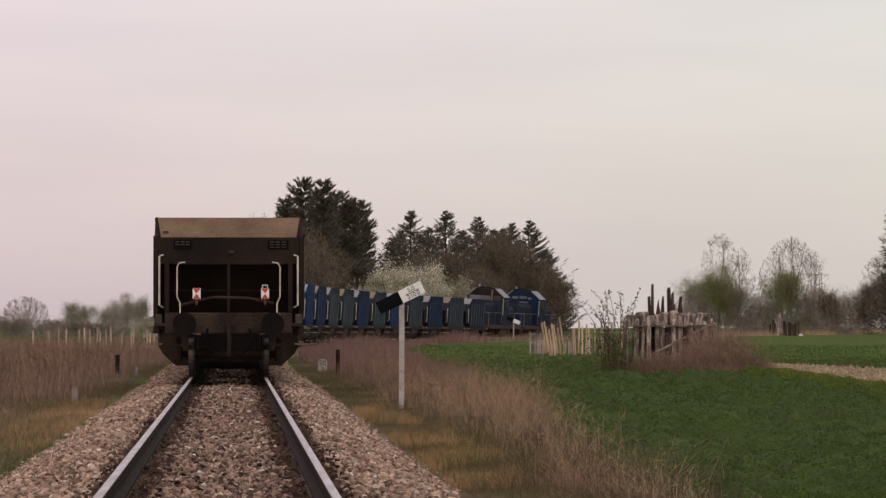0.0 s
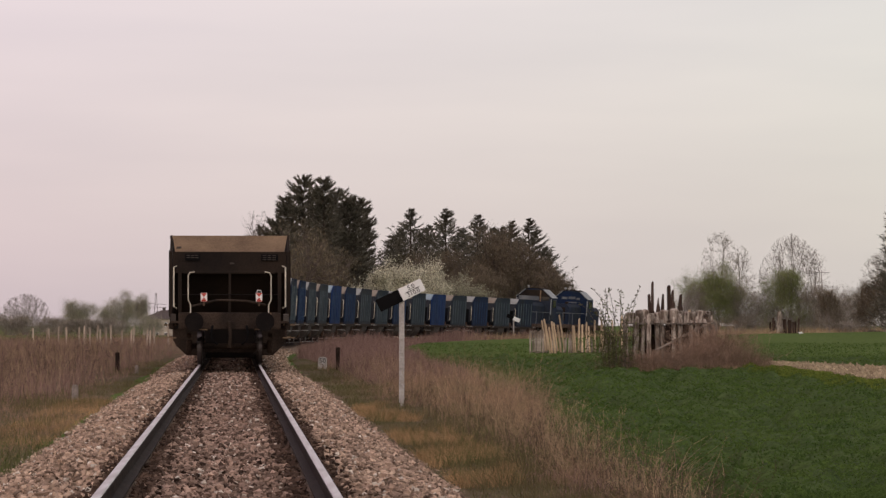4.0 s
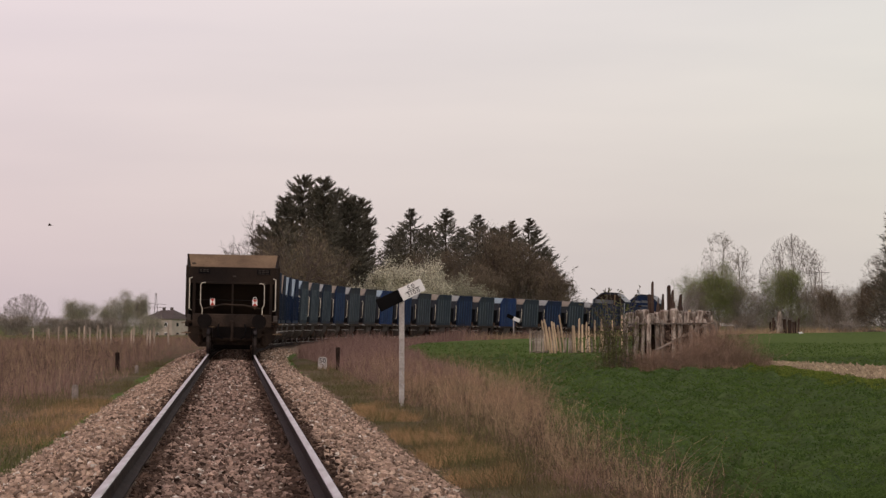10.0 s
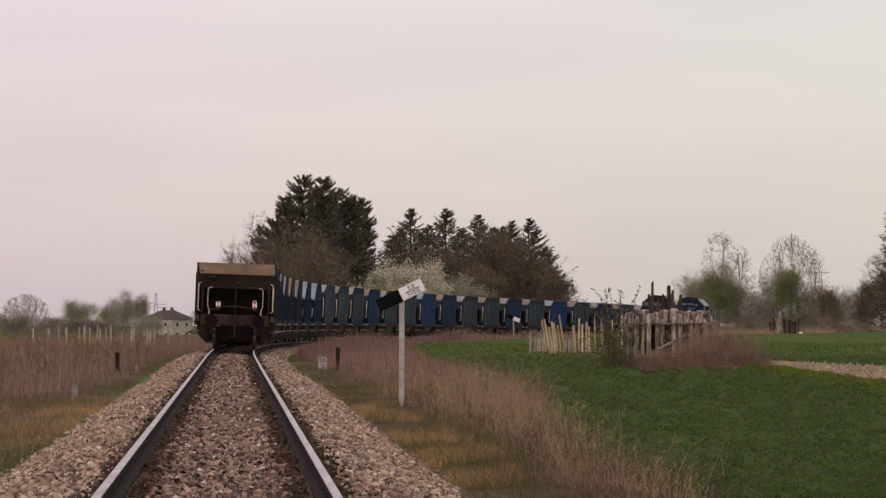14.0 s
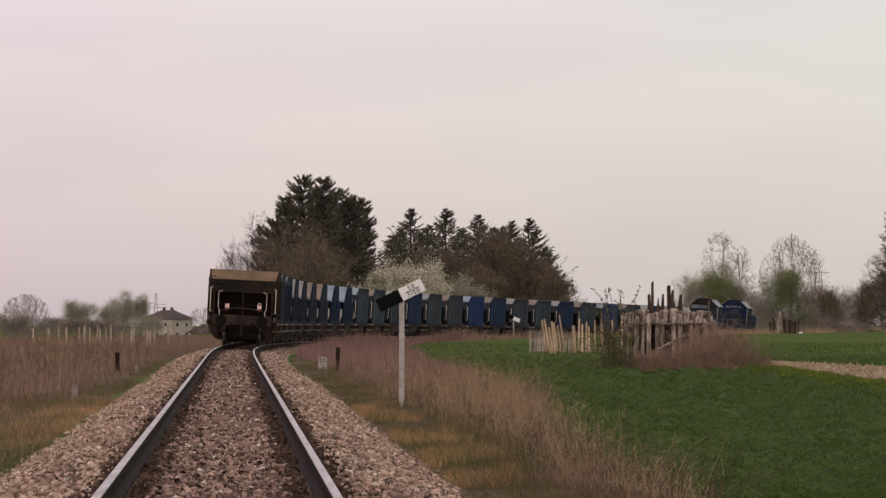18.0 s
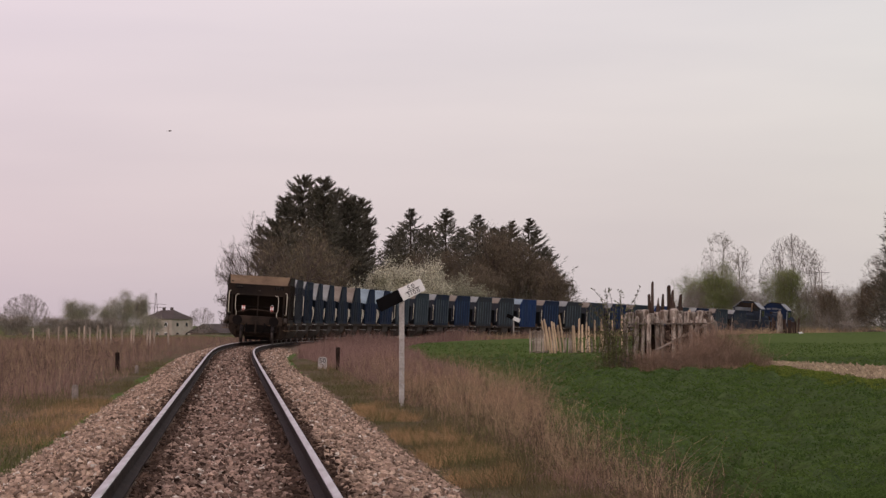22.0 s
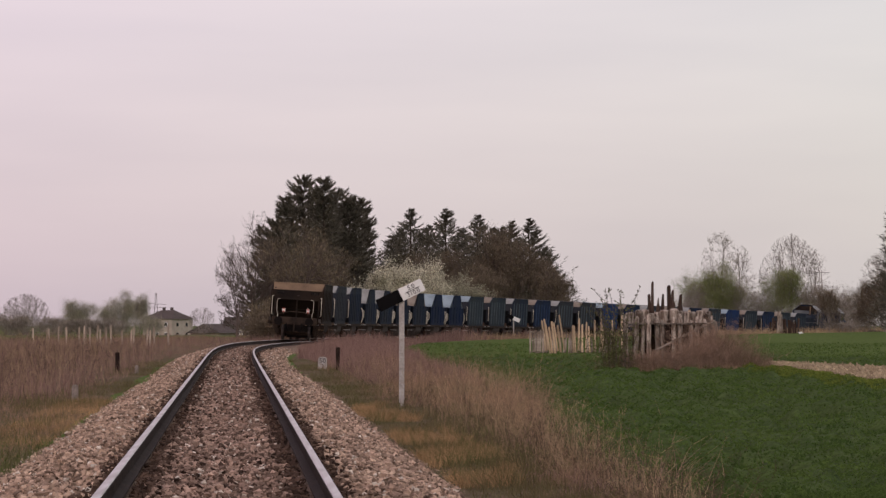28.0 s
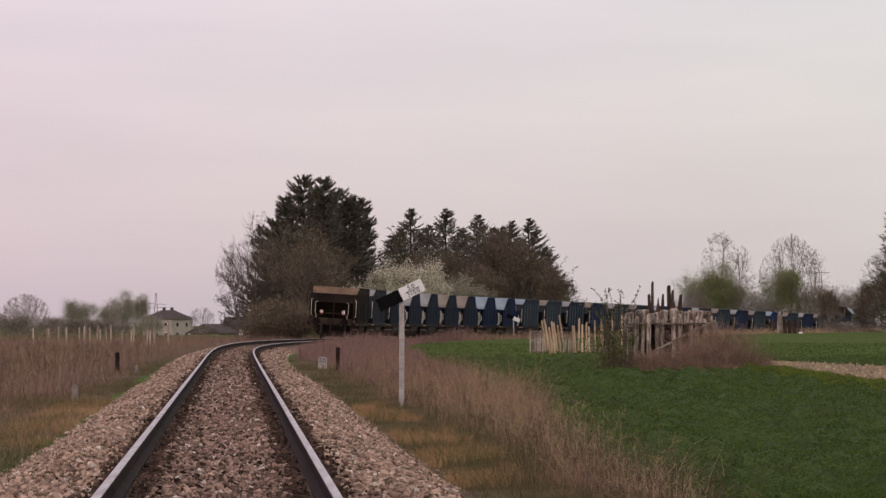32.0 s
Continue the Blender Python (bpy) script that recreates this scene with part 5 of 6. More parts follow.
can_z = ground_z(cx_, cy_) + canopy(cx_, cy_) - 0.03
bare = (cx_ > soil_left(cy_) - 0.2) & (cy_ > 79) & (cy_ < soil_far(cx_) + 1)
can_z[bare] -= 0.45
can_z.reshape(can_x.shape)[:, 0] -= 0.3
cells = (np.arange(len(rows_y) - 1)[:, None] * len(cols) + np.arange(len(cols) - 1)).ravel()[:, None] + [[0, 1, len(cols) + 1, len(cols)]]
tagged(sheet("crop_canopy", np.stack([cx_, cy_, can_z], 1), cells, M_CANOPY, smooth=True), "uneven tufted crop sheet, darkened as the shade between leaves", "crop", kind="stuff")
tagged(leaves("crop_leaves", p, rng.uniform(0.008, 0.024, len(p)) * np.interp(p[:, 1], [30, 100, 260], [1, 2.0, 3.0]), M_CROP, flat=0.35, corners=3), "low green leafy crop covering the field", "crop", kind="stuff")


# ---- gradient sign, kilometre stone and posts ----
def text_mesh(body, size, material, parent, m, name="numerals", label=""):
    cu = bpy.data.curves.new(name, "FONT")
    cu.body, cu.size, cu.align_x, cu.align_y, cu.extrude = body, size, "CENTER", "CENTER", 0.002
    tmp = new(name, cu)
    me = bpy.data.meshes.new_from_object(tmp.evaluated_get(bpy.context.evaluated_depsgraph_get()))
    bpy.data.objects.remove(tmp)
    me.materials.append(material)
    ob = new(name, me)
    ob.parent = parent
    ob.matrix_local = m
    if label:
        ob["label"] = label
    return ob


def upright(x, y, z, tilt=0.0):
    """Text lies on a board that faces the camera, turned by tilt degrees."""
    return pose(x, y, z) @ Matrix.Rotation(radians(-tilt), 4, "Y") @ Matrix.Rotation(math.pi / 2, 4, "X")


def gradient_sign(px, depth, height, arm, tall, numbers, tilt=26.0):
    x, y, z = stand(px, depth)
    s = empty("gradient_sign", Matrix.Translation((x, y, z)))
    bm = bmesh.new()
    prism(bm, [(-0.047, -0.045), (0.047, -0.045), (0.047, 0.03), (0.026, 0.045), (-0.026, 0.045), (-0.047, 0.03)], "z", -0.3, height)
    part("post", bm, M_POST, s, "pale grey concrete post")
    for sx, m, name in ((-1, M_SIGNBLACK, "black_arm"), (1, M_SIGNWHITE, "white_arm")):
        bm = bmesh.new()
        box(bm, sx * arm / 2, 0, 0, arm, 0.03, tall, bevel=0.006)
        a = part(name, bm, m, s, "black lower arm" if sx < 0 else "white upper arm with black numerals")
        a.matrix_local = pose(-0.02, -0.07, height - 0.02) @ Matrix.Rotation(radians(-tilt), 4, "Y")
        if sx > 0 and numbers:
            for txt, dz, size in ((numbers[0], tall * 0.22, tall * 0.48), (numbers[1], -tall * 0.25, tall * 0.48)):
                text_mesh(txt, size, M_SIGNBLACK, a, upright(arm * 0.52, -0.019, dz))
            bm = bmesh.new()
            box(bm, arm * 0.52, -0.018, -0.005, arm * 0.62, 0.006, 0.012)
            part("dividing_bar", bm, M_SIGNBLACK, a)
    return s


tagged(gradient_sign(711, 72, 2.02, 0.44, 0.23, ("5.0", "310.0")), "gradient sign of black and white arms on a concrete post", "sign", "gradient signs")
tagged(gradient_sign(909, 318, 2.0, 0.55, 0.30, None, -24.0), "distant gradient sign on a pale concrete post", "sign", "gradient signs")


def short_stone(px, depth, wide, tall, m, label, name, text=None):
    x, y, z = stand(px, depth)
    s = empty(name, Matrix.Translation((x, y, z)))
    tagged(s, label, "marker")
    bm = bmesh.new()
    prism(bm, [(-wide / 2, -0.2), (wide / 2, -0.2), (wide / 2, tall * 0.86), (wide * 0.3, tall), (-wide * 0.3, tall), (-wide / 2, tall * 0.86)], "y", -0.06, 0.06)
    part("stone", bm, m, s)
    if text:
        text_mesh(text[0], tall * 0.5, M_SIGNBLACK, s, upright(0, -0.066, tall * 0.70))
        text_mesh(text[1], tall * 0.45, M_SIGNBLACK, s, upright(0, -0.066, tall * 0.28))
    return s


short_stone(571, 128, 0.28, 0.42, M_POST, "pale weathered kilometre stone with black numerals in the grass", "kilometre_stone", ("50", "2"))
short_stone(133, 78, 0.12, 0.34, M_OLDSTONE, "small mossy stone marker among dry weeds", "boundary_stone")
short_stone(242, 120, 0.10, 0.26, M_OLDSTONE, "small mossy stone marker among dry weeds", "boundary_stone")
for px, depth, wide, tall in ((598, 124, 0.13, 0.74), (208, 124, 0.13, 0.62)):
    x, y, z = stand(px, depth)
    post = empty("rusty_post", Matrix.Translation((x, y, z)))
    tagged(post, "short dark rusty post beside the track", "post", "track posts")
    bm = bmesh.new()
    box(bm, 0, 0, tall / 2 - 0.1, wide, wide * 0.8, tall + 0.2, bevel=0.012)
    part("post_body", bm, M_RUST_RAIL, post)


# ---- wooden crib, stacked stakes and garden fences ----
def plank_mesh(name, w, d, h, taper=0.0):
    bm = bmesh.new()
    prism(bm, [(-w / 2, 0), (w / 2, 0), (w / 2 * (1 - taper), h * 0.97), (w * 0.1, h), (-w / 2 * (1 - taper), h * 0.95)], "y", -d / 2, d / 2)
    me = bpy.data.meshes.new(name)
    bm.to_mesh(me)
    bm.free()
    return me


def rows_of(parent, name, mesh, xs, y, z, lean=3, tall=(0.9, 1.1), seed=3, step=0.0):
    g = random.Random(seed)
    out = []
    for k, x in enumerate(xs):
        m = pose(x, y + step * k, z, 0, g.uniform(-lean, lean), g.uniform(-8, 8)) @ Matrix.Diagonal((g.uniform(0.8, 1.2), 1, g.uniform(*tall), 1))
        out.append(piece(name, mesh, parent, m))
    return out


crib = empty("wood_crib", Matrix.Translation(stand(1186, 120)))
tagged(crib, "weathered grey wooden crib heaped with rough timber at the field", "crib")
slat = plank_mesh("slat", 0.085, 0.045, 1.75)
slat.materials.append(M_WOOD)
pole = plank_mesh("pole", 0.10, 0.09, 1.0, 0.3)
pole.materials.append(M_DARKWOOD)
shard = plank_mesh("shard", 0.15, 0.08, 1.0, 0.85)
shard.materials.append(M_DARKWOOD)
rail_me = plank_mesh("cross_rail", 0.085, 0.05, 2.62)
rail_me.materials.append(M_WOOD)


def billet_mesh(name, w, h, seed):
    """A rough upright billet with a rounded, worn top."""
    gg = random.Random(seed)
    bm = bmesh.new()
    pts = [(0, 0, 0), (gg.uniform(-0.02, 0.02), 0, h * 0.5), (gg.uniform(-0.02, 0.02), 0, h * 0.86), (0, 0, h * 0.96), (0, 0, h)]
    tube(bm, pts, [w * 0.46, w * 0.44, w * 0.52, w * 0.42, w * 0.16], 7)
    for v in bm.verts:
        v.co.x *= gg.uniform(0.85, 1.15)
    me = bpy.data.meshes.new(name)
    bm.to_mesh(me)
    bm.free()
    me.materials.append(M_WOOD)
    return me


billets = [billet_mesh("billet", 0.15, 1.72, k) for k in range(4)]
blocks = [billet_mesh("round_block", 0.30, 0.36, 10 + k) for k in range(4)]
inner = random.Random(5)
for k, x in enumerate(np.linspace(-1.34, 1.28, 12)):
    piece("billet", billets[k % 4], crib, pose(x + inner.uniform(-0.04, 0.04), 0, -0.05, 0, inner.uniform(-3.5, 3.5), inner.uniform(0, 360)) @ Matrix.Diagonal((inner.uniform(0.75, 1.15), 1, inner.uniform(0.92, 1.06), 1)))
rows_of(crib, "slat", slat, np.linspace(-1.2, 1.2, 9), 1.6, -0.05, 4, seed=4)
for sx in (-1.25, 1.25):
    for k in range(6):
        piece("slat", slat, crib, pose(sx, 0.2 + k * 0.27, -0.05, 0, 2 * sx, 90))
for z, y in ((1.46, -0.10), (1.38, 1.65)):
    piece("cross_rail", rail_me, crib, pose(-1.32, y, z, 0, 90, 0) @ pose(0, 0, 0, 0, 0, 90))
piece("cross_rail", rail_me, crib, pose(-0.47, -0.12, 0.66, 0, 62.8, 0) @ Matrix.Diagonal((0.7, 1, 0.77, 1)))
for k in range(40):
    piece("pole", pole, crib, pose(-1.12 + k * 0.056, inner.uniform(0.3, 0.9), 0.0, 0, inner.uniform(-12, 12), inner.uniform(0, 90)) @ Matrix.Diagonal((1.5, 1.5, inner.uniform(1.3, 1.6), 1)))
for k, x in enumerate(np.linspace(-1.12, 1.10, 12)):
    piece("round_block", blocks[k % 4], crib, pose(x + inner.uniform(-0.05, 0.05), 0.28, 1.46, 0, inner.uniform(-15, 15), inner.uniform(0, 360)) @ Matrix.Diagonal((inner.uniform(0.7, 1.1), 1, inner.uniform(0.75, 1.25), 1)))
    piece("round_block", blocks[(k + 2) % 4], crib, pose(x + inner.uniform(-0.08, 0.08), 0.65, 1.44, 0, inner.uniform(-15, 15), inner.uniform(0, 360)) @ Matrix.Diagonal((inner.uniform(0.7, 1.1), 1, inner.uniform(0.7, 1.2), 1)))
for k, (x, h, lean, wide) in enumerate([(-0.50, 1.22, 0, 1.0), (-0.57, 0.84, -2, 0.8), (0.02, 1.10, -2, 1.0)]):
    piece("pole", pole, crib, pose(x, 0.45 + 0.1 * k, 1.5, 0, lean, k * 20) @ Matrix.Diagonal((wide, 1, h, 1)))
for k, (x, h, lean, wide) in enumerate([(-0.36, 0.74, 3, 1.1), (-0.29, 0.60, -3, 1.2), (-0.20, 0.84, 2, 0.9), (0.06, 0.96, 4, 1.0), (0.26, 0.86, 14, 1.3), (0.31, 0.70, 8, 1.5), (0.14, 0.6, -4, 1.0), (0.40, 0.62, 18, 0.8)]):
    piece("shard", shard, crib, pose(x, 0.5 + 0.08 * (k % 3), 1.5, 0, lean, k * 15) @ Matrix.Diagonal((wide, 1, h, 1)))
light_me = plank_mesh("pale_stake", 0.07, 0.05, 0.42)
light_me.materials.append(M_FRESHWOOD)
piece("pale_stake", light_me, crib, pose(0.63, 0.4, 1.45, 0, -6, 0))

stack = empty("stake_fence", Matrix.Translation(stand(1005, 190)))
tagged(stack, "row of pale split-wood stakes fencing a garden plot", "fence")
stake = plank_mesh("stake", 0.082, 0.06, 1.5, 0.15)
stake.materials.append(M_FRESHWOOD)
old_stake = plank_mesh("old_stake", 0.09, 0.06, 1.0, 0.1)
old_stake.materials.append(M_WOOD)
g = random.Random(21)
for k, px in enumerate([962, 966, 970, 974, 979, 984, 989, 995, 1011, 1015, 1020, 1026, 1033, 1040, 1049, 1060, 1064, 1080, 1096]):
    lean = -9 if px < 1000 else g.uniform(-5, 2)
    piece("stake", stake, stack, pose(plan(px + 4, 190) - plan(1005, 190), g.uniform(-0.3, 0.3), g.uniform(-0.1, 0.2), 0, lean, g.uniform(0, 40)) @ Matrix.Diagonal((1, 1, g.uniform(0.8, 1.15), 1)))
for k in range(26):
    piece("old_stake", old_stake, stack, pose(-1.2 + k * 0.14 + g.uniform(-0.04, 0.04), 0.5 + g.uniform(-0.2, 0.2), -0.05, 0, g.uniform(-6, 6), 0) @ Matrix.Diagonal((1, 1, g.uniform(0.7, 1.05), 1)))
gate = empty("slatted_crate", Matrix.Translation(stand(949, 188)))
tagged(gate, "small weathered grey slatted wooden crate beside the stakes", "crate")
small = plank_mesh("crate_slat", 0.07, 0.03, 1.05)
small.materials.append(M_WOOD)
rows_of(gate, "crate_slat", small, np.linspace(-0.27, 0.3, 6), 0, 0, 2, (0.95, 1.05))
rows_of(gate, "crate_slat", small, np.linspace(-0.27, 0.3, 5), 0.5, 0, 2, (0.95, 1.1), seed=9)
bar_me = plank_mesh("crate_bar", 0.07, 0.03, 0.66)
bar_me.materials.append(M_WOOD)
for z in (0.08, 0.6, 0.98):
    piece("crate_bar", bar_me, gate, pose(-0.31, -0.04, z, 0, 90, 0) @ pose(0, 0, 0, 0, 0, 90))

far_crib = empty("wood_crib", Matrix.Translation(stand(1388, 415)) @ Matrix.Diagonal((1.25, 1.25, 1.3, 1)))
tagged(far_crib, "grey tumbledown wooden crib at the far field edge", "crib")
old_slat = plank_mesh("old_slat", 0.16, 0.06, 1.5)
old_slat.materials.append(M_DARKWOOD)
slab = plank_mesh("slab", 0.34, 0.10, 1.95, 0.3)
slab.materials.append(M_WOOD)
for k in range(13):
    piece("old_slat", old_slat, far_crib, pose(-1.15 + k * 0.19, 0.3 * (k % 2), 0, 0, g.uniform(-6, 6), 0) @ Matrix.Diagonal((1, 1, g.uniform(0.6, 0.85), 1)))
for x, h in ((-0.48, 0.92), (-0.30, 0.8)):
    piece("slab", slab, far_crib, pose(x, -0.2, 0, 0, g.uniform(-3, 3), 0) @ Matrix.Diagonal((1, 1, h, 1)))
sack = empty("white_sack", Matrix.Translation(stand(1417, 408)))
tagged(sack, "small white plastic sack lying in dry grass", "sack")
bm = bmesh.new()
bmesh.ops.create_icosphere(bm, subdivisions=2, radius=0.19, matrix=Matrix.Translation((0, 0, 0.09)) @ Matrix.Diagonal((1.4, 0.9, 0.6, 1)))
for v in bm.verts:
    v.co += Vector((0.05 * math.sin(v.co.z * 30), 0, 0.04 * math.sin(v.co.x * 17)))
part("sack_body", bm, M_SIGNWHITE, sack)
picket = plank_mesh("picket", 0.085, 0.05, 1.5, 0.1)
picket.materials.append(M_PICKET)
left_fence = empty("picket_fence", Matrix.Translation(stand(200, 240)))
tagged(left_fence, "pale wooden pickets behind tall dry weeds", "fence")
for px in (62, 80, 104, 135, 146, 149, 155, 168, 183, 190, 201, 214, 228, 238, 262, 267, 272, 300, 118, 90):
    piece("picket", picket, left_fence, pose(plan(px, 240) - plan(200, 240), g.uniform(-2, 2), -0.1, 0, g.uniform(-3, 3), 0) @ Matrix.Diagonal((1.2, 1, g.uniform(0.70, 0.95), 1)))

def bramble(px, depth, tall, wide, seed):
    x, y, z = stand(px, depth)
    b = empty("bramble_bush", Matrix.Translation((x, y, z - 0.05)))
    tagged(b, "low tangled brown bramble bush around the crib", "bush", "brambles")
    gg = np.random.default_rng(seed)
    n = 420
    root = np.stack([gg.normal(0, wide * 0.42, n), gg.normal(0, 0.2, n), np.zeros(n)], 1)
    h = tall * gg.uniform(0.15, 1.15, n) ** 0.9
    way = np.stack([gg.normal(0, 0.28, n), gg.normal(0, 0.2, n), np.ones(n)], 1)
    mid = root + way * (h * 0.6)[:, None]
    tip = mid + (way * [1.9, 1.5, 0.8] + gg.normal(size=(n, 3)) * 0.25) * (h * 0.4)[:, None]
    parts = [(root, mid, 0.009), (mid, tip, 0.007)]
    for k in range(5):
        f = gg.uniform(0, 1, n)[:, None]
        p = mid * (1 - f) + tip * f
        parts.append((p, p + gg.normal(size=(n, 3)) * [0.08, 0.08, 0.06] + [0, 0, 0.06], 0.005))
    growth = strokes("bramble_growth", np.concatenate([p[0] for p in parts]), np.concatenate([p[1] for p in parts]), np.concatenate([np.full(n, p[2]) for p in parts]), M_BRAMBLE, b)
    tagged(growth, kind="stuff")


for k, (px, depth, tall, wide) in enumerate([(1118, 117, 0.7, 0.8), (1140, 117, 0.85, 0.8), (1165, 116.5, 0.75, 0.8), (1190, 116.3, 0.8, 0.8), (1220, 117, 0.95, 0.8), (1245, 117, 1.1, 0.75), (1262, 118, 1.35, 0.7), (1280, 118, 1.55, 0.75),
                                                (1300, 118.5, 1.25, 0.75), (1322, 119, 0.8, 0.7), (1340, 119, 0.5, 0.6), (1262, 119, 1.6, 0.6), (1240, 119, 1.4, 0.6)]):
    bramble(px, depth, tall, wide, 400 + k)
bx, by, bz = stand(1205, 117)
n = 2600
q = np.stack([bx + rng.normal(0, 1.25, n), by + rng.normal(0, 0.5, n), np.full(n, bz)], 1)
tagged(blades("dead_grass", q, rng.uniform(0.08, 0.35, n), rng.uniform(0.006, 0.012, n), rng.uniform(0.3, 1.3, n), M_STRAW), "dead grass at the foot of the crib", "grass", kind="stuff")
garden = empty("garden_bush", Matrix.Translation(stand(1090, 116.5)))
tagged(garden, "straggling bush with long arching stems in fresh green leaf", "bush")
gg = np.random.default_rng(301)
at = []
for k in range(24):
    bm = bmesh.new()
    x0, reach, tall = gg.uniform(-0.35, 0.45), gg.uniform(-0.85, 0.5), gg.uniform(1.7, 3.0)
    pts = [(x0 + reach * f ** 2.2, gg.uniform(-0.03, 0.03) + 0.2 * (k % 3), tall * (f - 0.16 * f ** 4)) for f in np.linspace(0, 1, 7)]
    tube(bm, pts, [0.013 - 0.0014 * q for q in range(7)], 5)
    part("stem", bm, M_TWIG, garden)
    for f in np.linspace(1.2, 5.95, 26):
        i = int(f)
        at.append(np.array(pts[i]) * (1 - f + i) + np.array(pts[i + 1]) * (f - i) + gg.normal(size=3) * 0.035)
leaves("foliage", np.array(at), gg.uniform(0.03, 0.06, len(at)), M_GARDENLEAF, garden)
n = 2800
low = np.stack([gg.normal(-0.15, 0.42, n), gg.normal(0, 0.3, n), gg.uniform(0.02, 1.25, n)], 1)
leaves("undergrowth", low, gg.uniform(0.016, 0.045, n), M_GARDENLEAF, garden)


# ---- bare soil patch in the field ----
sx_, sy_ = np.meshgrid(np.arange(0, 1.001, 1 / 50), np.arange(0, 1.001, 1 / 130))
su, sv = sx_.ravel(), sy_.ravel()
soil_y = 80 + 71 * sv
soil_x = soil_left(soil_y) + 0.12 * np.sin(sv * 60) + 14 * su * (1 - sv)
over = soil_far(soil_x) + 0.7 * np.sin(soil_x * 5)
soil_y = np.where(soil_y > over, over, soil_y)
edge = np.minimum(np.minimum(su, 1 - su) * 30, np.minimum(sv, 1 - sv) * 50)
lump = np.array([noise.noise((a * 1.1, b * 0.8, 0)) + 0.9 * noise.noise((a * 4, b * 3.0, 4)) for a, b in zip(soil_x, soil_y)])
soil_z = ground_z(soil_x, soil_y) - 0.06 + np.clip(edge, 0, 1) * (0.09 + 0.10 * lump)
cells = (np.arange(130)[:, None] * 51 + np.arange(50)).ravel()[:, None] + [[0, 1, 52, 51]]
clods = 2600
cu, cv = rng.uniform(0.0, 1, clods) ** 1.5, rng.uniform(0.05, 0.99, clods)
cy = 84 + 62 * cv
cx = soil_left(cy) + 0.1 + 12 * cu * (1 - cv)
cy = np.minimum(cy, soil_far(cx) - 0.3)
knob = np.array([(1, 0, 0), (-1, 0, 0), (0, 1, 0), (0, -1, 0), (0, 0, 1)], float)
lumps = knob[None] * rng.uniform(0.5, 1.2, (clods, 5, 1)) * rng.uniform(0.04, 0.13, (clods, 1, 1)) + rng.normal(scale=0.015, size=(clods, 5, 3))
lumps += np.stack([cx, cy, ground_z(cx, cy) + 0.06], 1)[:, None]
faces = np.arange(clods)[:, None, None] * 5 + np.array([(0, 2, 4), (2, 1, 4), (1, 3, 4), (3, 0, 4)])
tagged(sheet("soil_clods", lumps.reshape(-1, 3), faces.reshape(-1, 3), M_SOIL), "pale dry clods of earth on the bare soil", "soil", kind="stuff")
n = 30000
q = np.stack([rng.uniform(-2.2, 0.1, n), rng.uniform(84, 150, n), np.zeros(n)], 1)
q[:, 0] += soil_left(q[:, 1])
q[:, 2] = ground_z(q[:, 0], q[:, 1]) + 0.9 * canopy(q[:, 0], q[:, 1]) + rng.uniform(0.0, 0.07, n)
tagged(leaves("fresh_grass", q, rng.uniform(0.02, 0.045, n), M_FRESHGRASS, flat=0.2, corners=3), "bright fresh grass along the bare soil", "grass", kind="stuff")
tagged(sheet("soil_patch", np.stack([soil_x, soil_y, soil_z], 1), cells, M_SOIL), "strip of pale lumpy bare soil in the field", "soil", kind="structure")


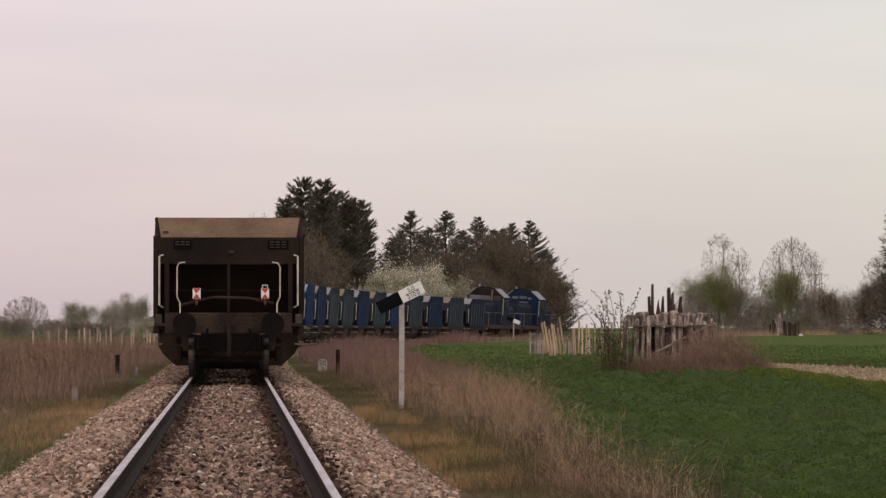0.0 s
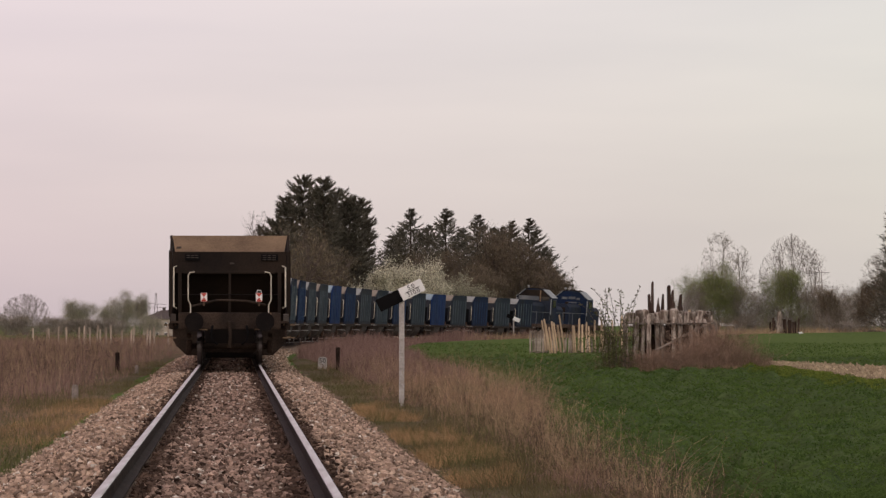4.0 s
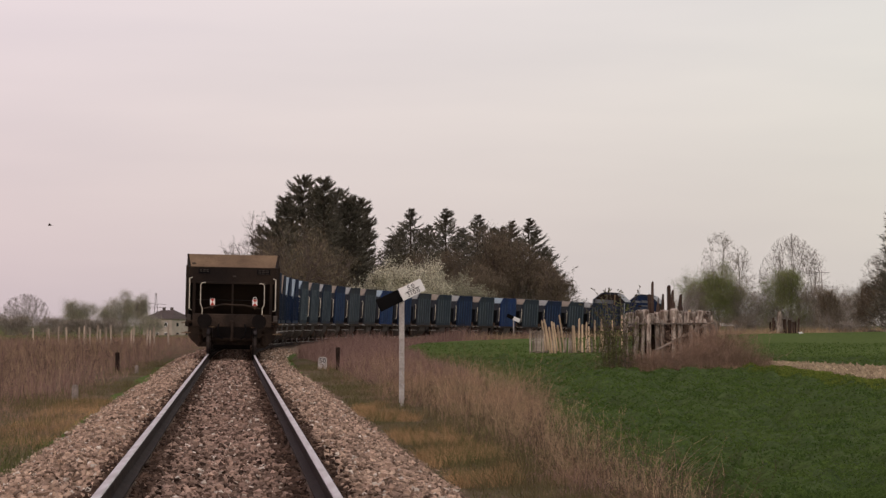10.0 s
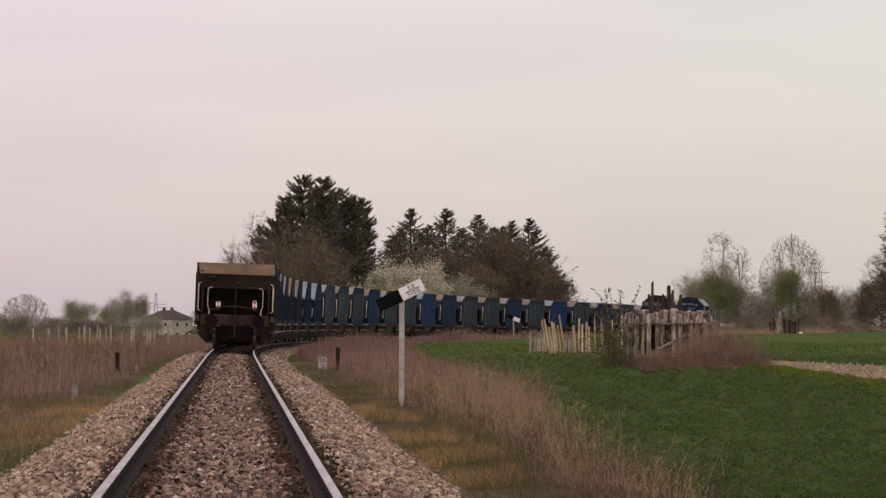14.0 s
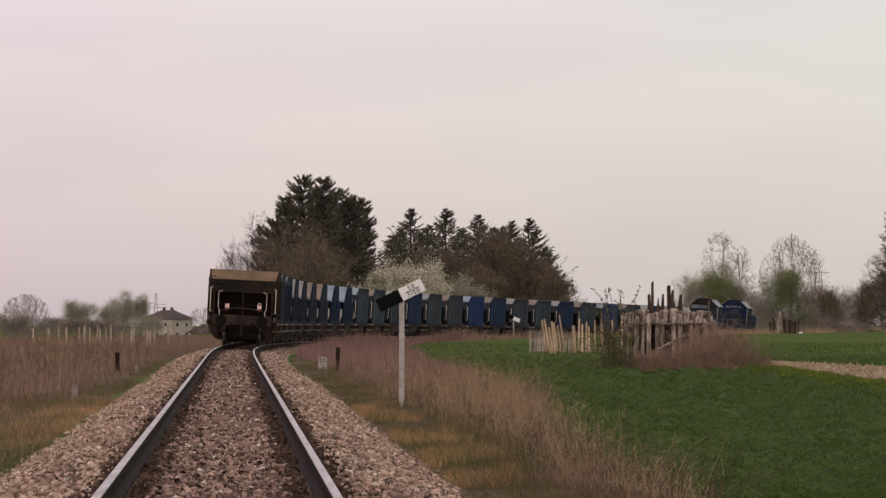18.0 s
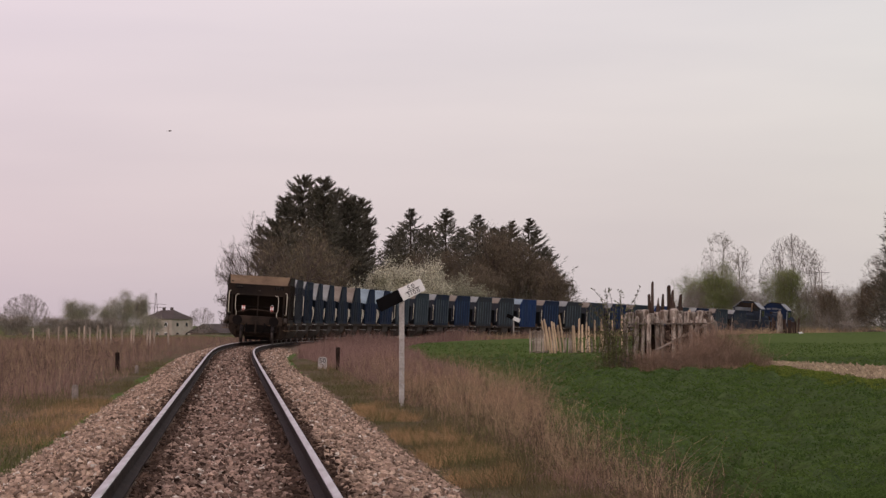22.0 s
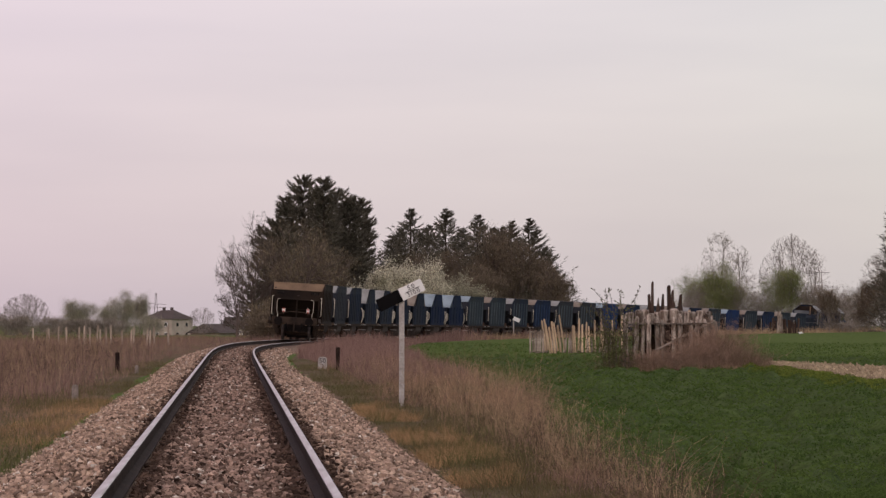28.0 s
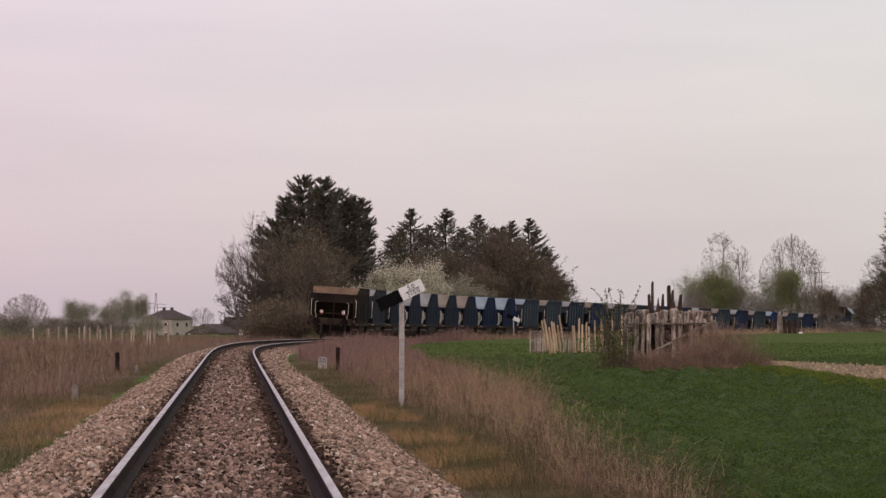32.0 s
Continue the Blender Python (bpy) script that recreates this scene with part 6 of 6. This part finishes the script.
# ---- houses ----
def house(px, depth, wide, deep, wall, roof, label, turn=0, floors=2, hip=True):
    x, y, z = stand(px, depth)
    h = empty("house", Matrix.Translation((x, y, z)) @ Matrix.Rotation(radians(turn), 4, "Z"))
    tagged(h, label, "house", "houses")
    bm = bmesh.new()
    box(bm, 0, 0, wall / 2 - 0.3, wide, deep, wall + 0.6)
    part("wall", bm, M_PLASTER, h)
    bm = bmesh.new()
    e = 0.5
    c = [bm.verts.new(p) for p in ((-wide / 2 - e, -deep / 2 - e, wall), (wide / 2 + e, -deep / 2 - e, wall), (wide / 2 + e, deep / 2 + e, wall), (-wide / 2 - e, deep / 2 + e, wall))]
    ins = wide * 0.28 if hip else -e
    t = [bm.verts.new(p) for p in ((-wide / 2 + ins, 0, wall + roof), (wide / 2 - ins, 0, wall + roof))]
    for q in ((c[0], c[1], t[1], t[0]), (c[2], c[3], t[0], t[1]), (c[1], c[2], t[1]), (c[3], c[0], t[0]), (c[3], c[2], c[1], c[0])):
        bm.faces.new(q)
    bmesh.ops.recalc_face_normals(bm, faces=bm.faces[:])
    r = part("roof", bm, M_ROOF, h, "dark tiled roof")
    for k in (-0.15, 0.12) if floors else ():
        bm = bmesh.new()
        box(bm, k * wide, 0.3, wall + roof + 0.1, 0.6, 0.6, 1.3)
        part("chimney", bm, M_ROOF, r)
    for fl in range(floors):
        for k in range(3):
            bm = bmesh.new()
            box(bm, (k - 1) * wide * 0.3, -deep / 2 - 0.01, 1.5 + fl * 2.7, 1.1, 0.12, 1.2)
            win = part("window", bm, M_SIGNWHITE, h)
            for d in (-0.26, 0.26):
                bm = bmesh.new()
                box(bm, (k - 1) * wide * 0.3 + d, -deep / 2 - 0.08, 1.5 + fl * 2.7, 0.42, 0.04, 1.0)
                part("pane", bm, M_GLASSDARK, win)
    for fl in range(floors):
        for k in (-0.24, 0.2):
            bm = bmesh.new()
            box(bm, wide / 2 + 0.01, k * deep, 1.5 + fl * 2.7, 0.12, 1.1, 1.2)
            win = part("window", bm, M_PLASTER, h)
            bm = bmesh.new()
            box(bm, wide / 2 + 0.08, k * deep, 1.5 + fl * 2.7, 0.04, 0.9, 1.0)
            part("pane", bm, M_GLASSDARK, win)
    return h


house(297, 1100, 9.6, 9.6, 5.7, 2.4, "two-storey plastered house with a dark hipped roof", turn=-32)
house(380, 560, 6.0, 4.4, 1.0, 1.25, "low outbuilding with a grey gabled roof", turn=66, floors=0, hip=False)
house(428, 760, 5.5, 6, 2.7, 2.2, "small house half hidden behind shrubs", turn=15, floors=1, hip=False)

# lattice mast behind the house
x, y, z = stand(276, 1150)
mast = empty("lattice_mast", Matrix.Translation((x, y, z)))
tagged(mast, "thin lattice mast with cross arms behind the house", "mast")
bm = bmesh.new()
for sx, sy in ((-1, -1), (1, -1), (1, 1), (-1, 1)):
    tube(bm, [(sx * 0.9, sy * 0.9, 0), (sx * 0.12, sy * 0.12, 13.2)], 0.07, 4)
for k in range(14):
    w = 0.9 - 0.78 * k / 14
    tube(bm, [(-w, -w, k * 0.94), (w, -w, k * 0.94 + 0.7)], 0.04, 4)
part("mast_frame", bm, M_TWIG, mast)
for z in (9.3, 10.2):
    bm = bmesh.new()
    tube(bm, [(-3.4, 0, z), (2.8, 0, z - 0.3)], 0.07, 4)
    part("cross_arm", bm, M_TWIG, mast)


x, y, z = stand(1452, 900)
pylon = empty("power_pylon", Matrix.Translation((x, y, z)))
tagged(pylon, "slender grey power pylon rising behind bare trees", "pylon")
bm = bmesh.new()
for sx, sy in ((-1, -1), (1, -1), (1, 1), (-1, 1)):
    tube(bm, [(sx * 1.0, sy * 1.0, 0), (sx * 0.15, sy * 0.15, 16.5)], 0.05, 4)
for k in range(16):
    w = 1.0 - 0.85 * k / 16
    tube(bm, [(-w, -w, k * 1.0), (w, -w, k * 1.0 + 0.8)], 0.03, 4)
part("mast_frame", bm, M_HAZETWIG, pylon)
for z, w0, w1 in ((16.0, -2.2, 2.0), (11.7, 0.4, 3.2), (9.2, 1.0, 4.0)):
    bm = bmesh.new()
    tube(bm, [(w0, 0, z), (w1, 0, z - 0.15)], 0.06, 4)
    part("cross_arm", bm, M_HAZETWIG, pylon)


# a small bird that crosses the sky
bird = empty("bird")
tagged(bird, "small grey-brown bird in level flight across the sky", "bird")
bm = bmesh.new()
tube(bm, [(0, -0.11, 0), (0, -0.05, 0), (0, 0.03, 0.005), (0, 0.08, 0.012), (0, 0.11, 0.01)], [0.008, 0.026, 0.030, 0.018, 0.004], 8)
part("body", bm, M_TWIG, bird)
for sx in (-1, 1):
    bm = bmesh.new()
    vs = [bm.verts.new(p) for p in ((0, 0.05, 0), (sx * 0.09, 0.06, 0.004), (sx * 0.19, 0.0, 0), (sx * 0.08, -0.03, 0.004), (0, -0.04, 0))]
    bm.faces.new(vs)
    bmesh.ops.solidify(bm, geom=bm.faces[:], thickness=0.006)
    part("wing", bm, M_TWIG, bird)
bm = bmesh.new()
prism(bm, [(-0.012, -0.10), (0.012, -0.10), (0.03, -0.17), (-0.03, -0.17)], "z", -0.003, 0.003)
part("tail", bm, M_TWIG, bird)


birds = [bird] + [copy_thing(bird, Matrix()) for _ in range(3)]
# each bird's flight: time, bearing across and up
FLIGHTS = [
    [(0, 13273, -1068), (16, 6601, -364), (30, 763, 252), (31, 346, -368), (32, -71, -988)],
    [(0, -9475, 700), (9, -1400, 420), (10.6, 111, 348), (10.8, 263, 335), (11.0, 425, 304), (11.2, 675, 304), (12, 1700, 280), (32, 22000, 100)],
    [(0, 8600, 300), (9.2, 768, 470), (9.8, 258, 440), (10.0, 88, 399), (10.2, -60, 395), (32, -18000, 100)],
    [(0, -11000, 200), (20, -900, 480), (21.4, 20, 510), (21.8, 212, 372), (22.0, 300, 232), (22.2, 412, 104), (22.5, 560, -120), (32, 6000, -3200)]]


# ---- movement ----
def motions():
    times = [float(t) for t in range(0, 33)]
    for i, w in enumerate(wagons):
        walk(w, [(t, rail_pose(rear_at(t) + wagon_offset(i) + 3.45, 2.6)) for t in times])
    head_s = wagon_offset(WAGONS) - 1.15
    for i, w in enumerate(locos):
        walk(w, [(t, rail_pose(rear_at(t) + head_s + 7.4 + 14.8 * i, 4.0)) for t in times])
    # the birds fly on, beating their wings
    for one, flight in zip(birds, FLIGHTS):
        turn = 90 if flight[1][1] > flight[2][1] else -90
        walk(one, [(t, pose(plan(px, 200), 200, rise(py, 200), 0, 0, turn)) for t, px, py in flight])
        for wing in one.children:
            if wing.name.startswith("wing"):
                sx = math.copysign(1, wing.data.vertices[1].co.x + wing.data.vertices[2].co.x)
                walk(wing, [(k / 10, Matrix.Rotation(radians(sx * -32 * math.sin(k * 1.9)), 4, "Y")) for k in range(321)])
    # the wheels of the last wagon turn as it rolls
    for o in black_wagon.children:
        if o.name.startswith("wheelset"):
            y = o.location.y
            walk(o, [(t, Matrix.Translation((0, y, 0.46)) @ Matrix.Rotation(-(rear_at(t) - rear_at(0)) / 0.46, 4, "X")) for t in [k / 10 for k in range(321)]])


motions()
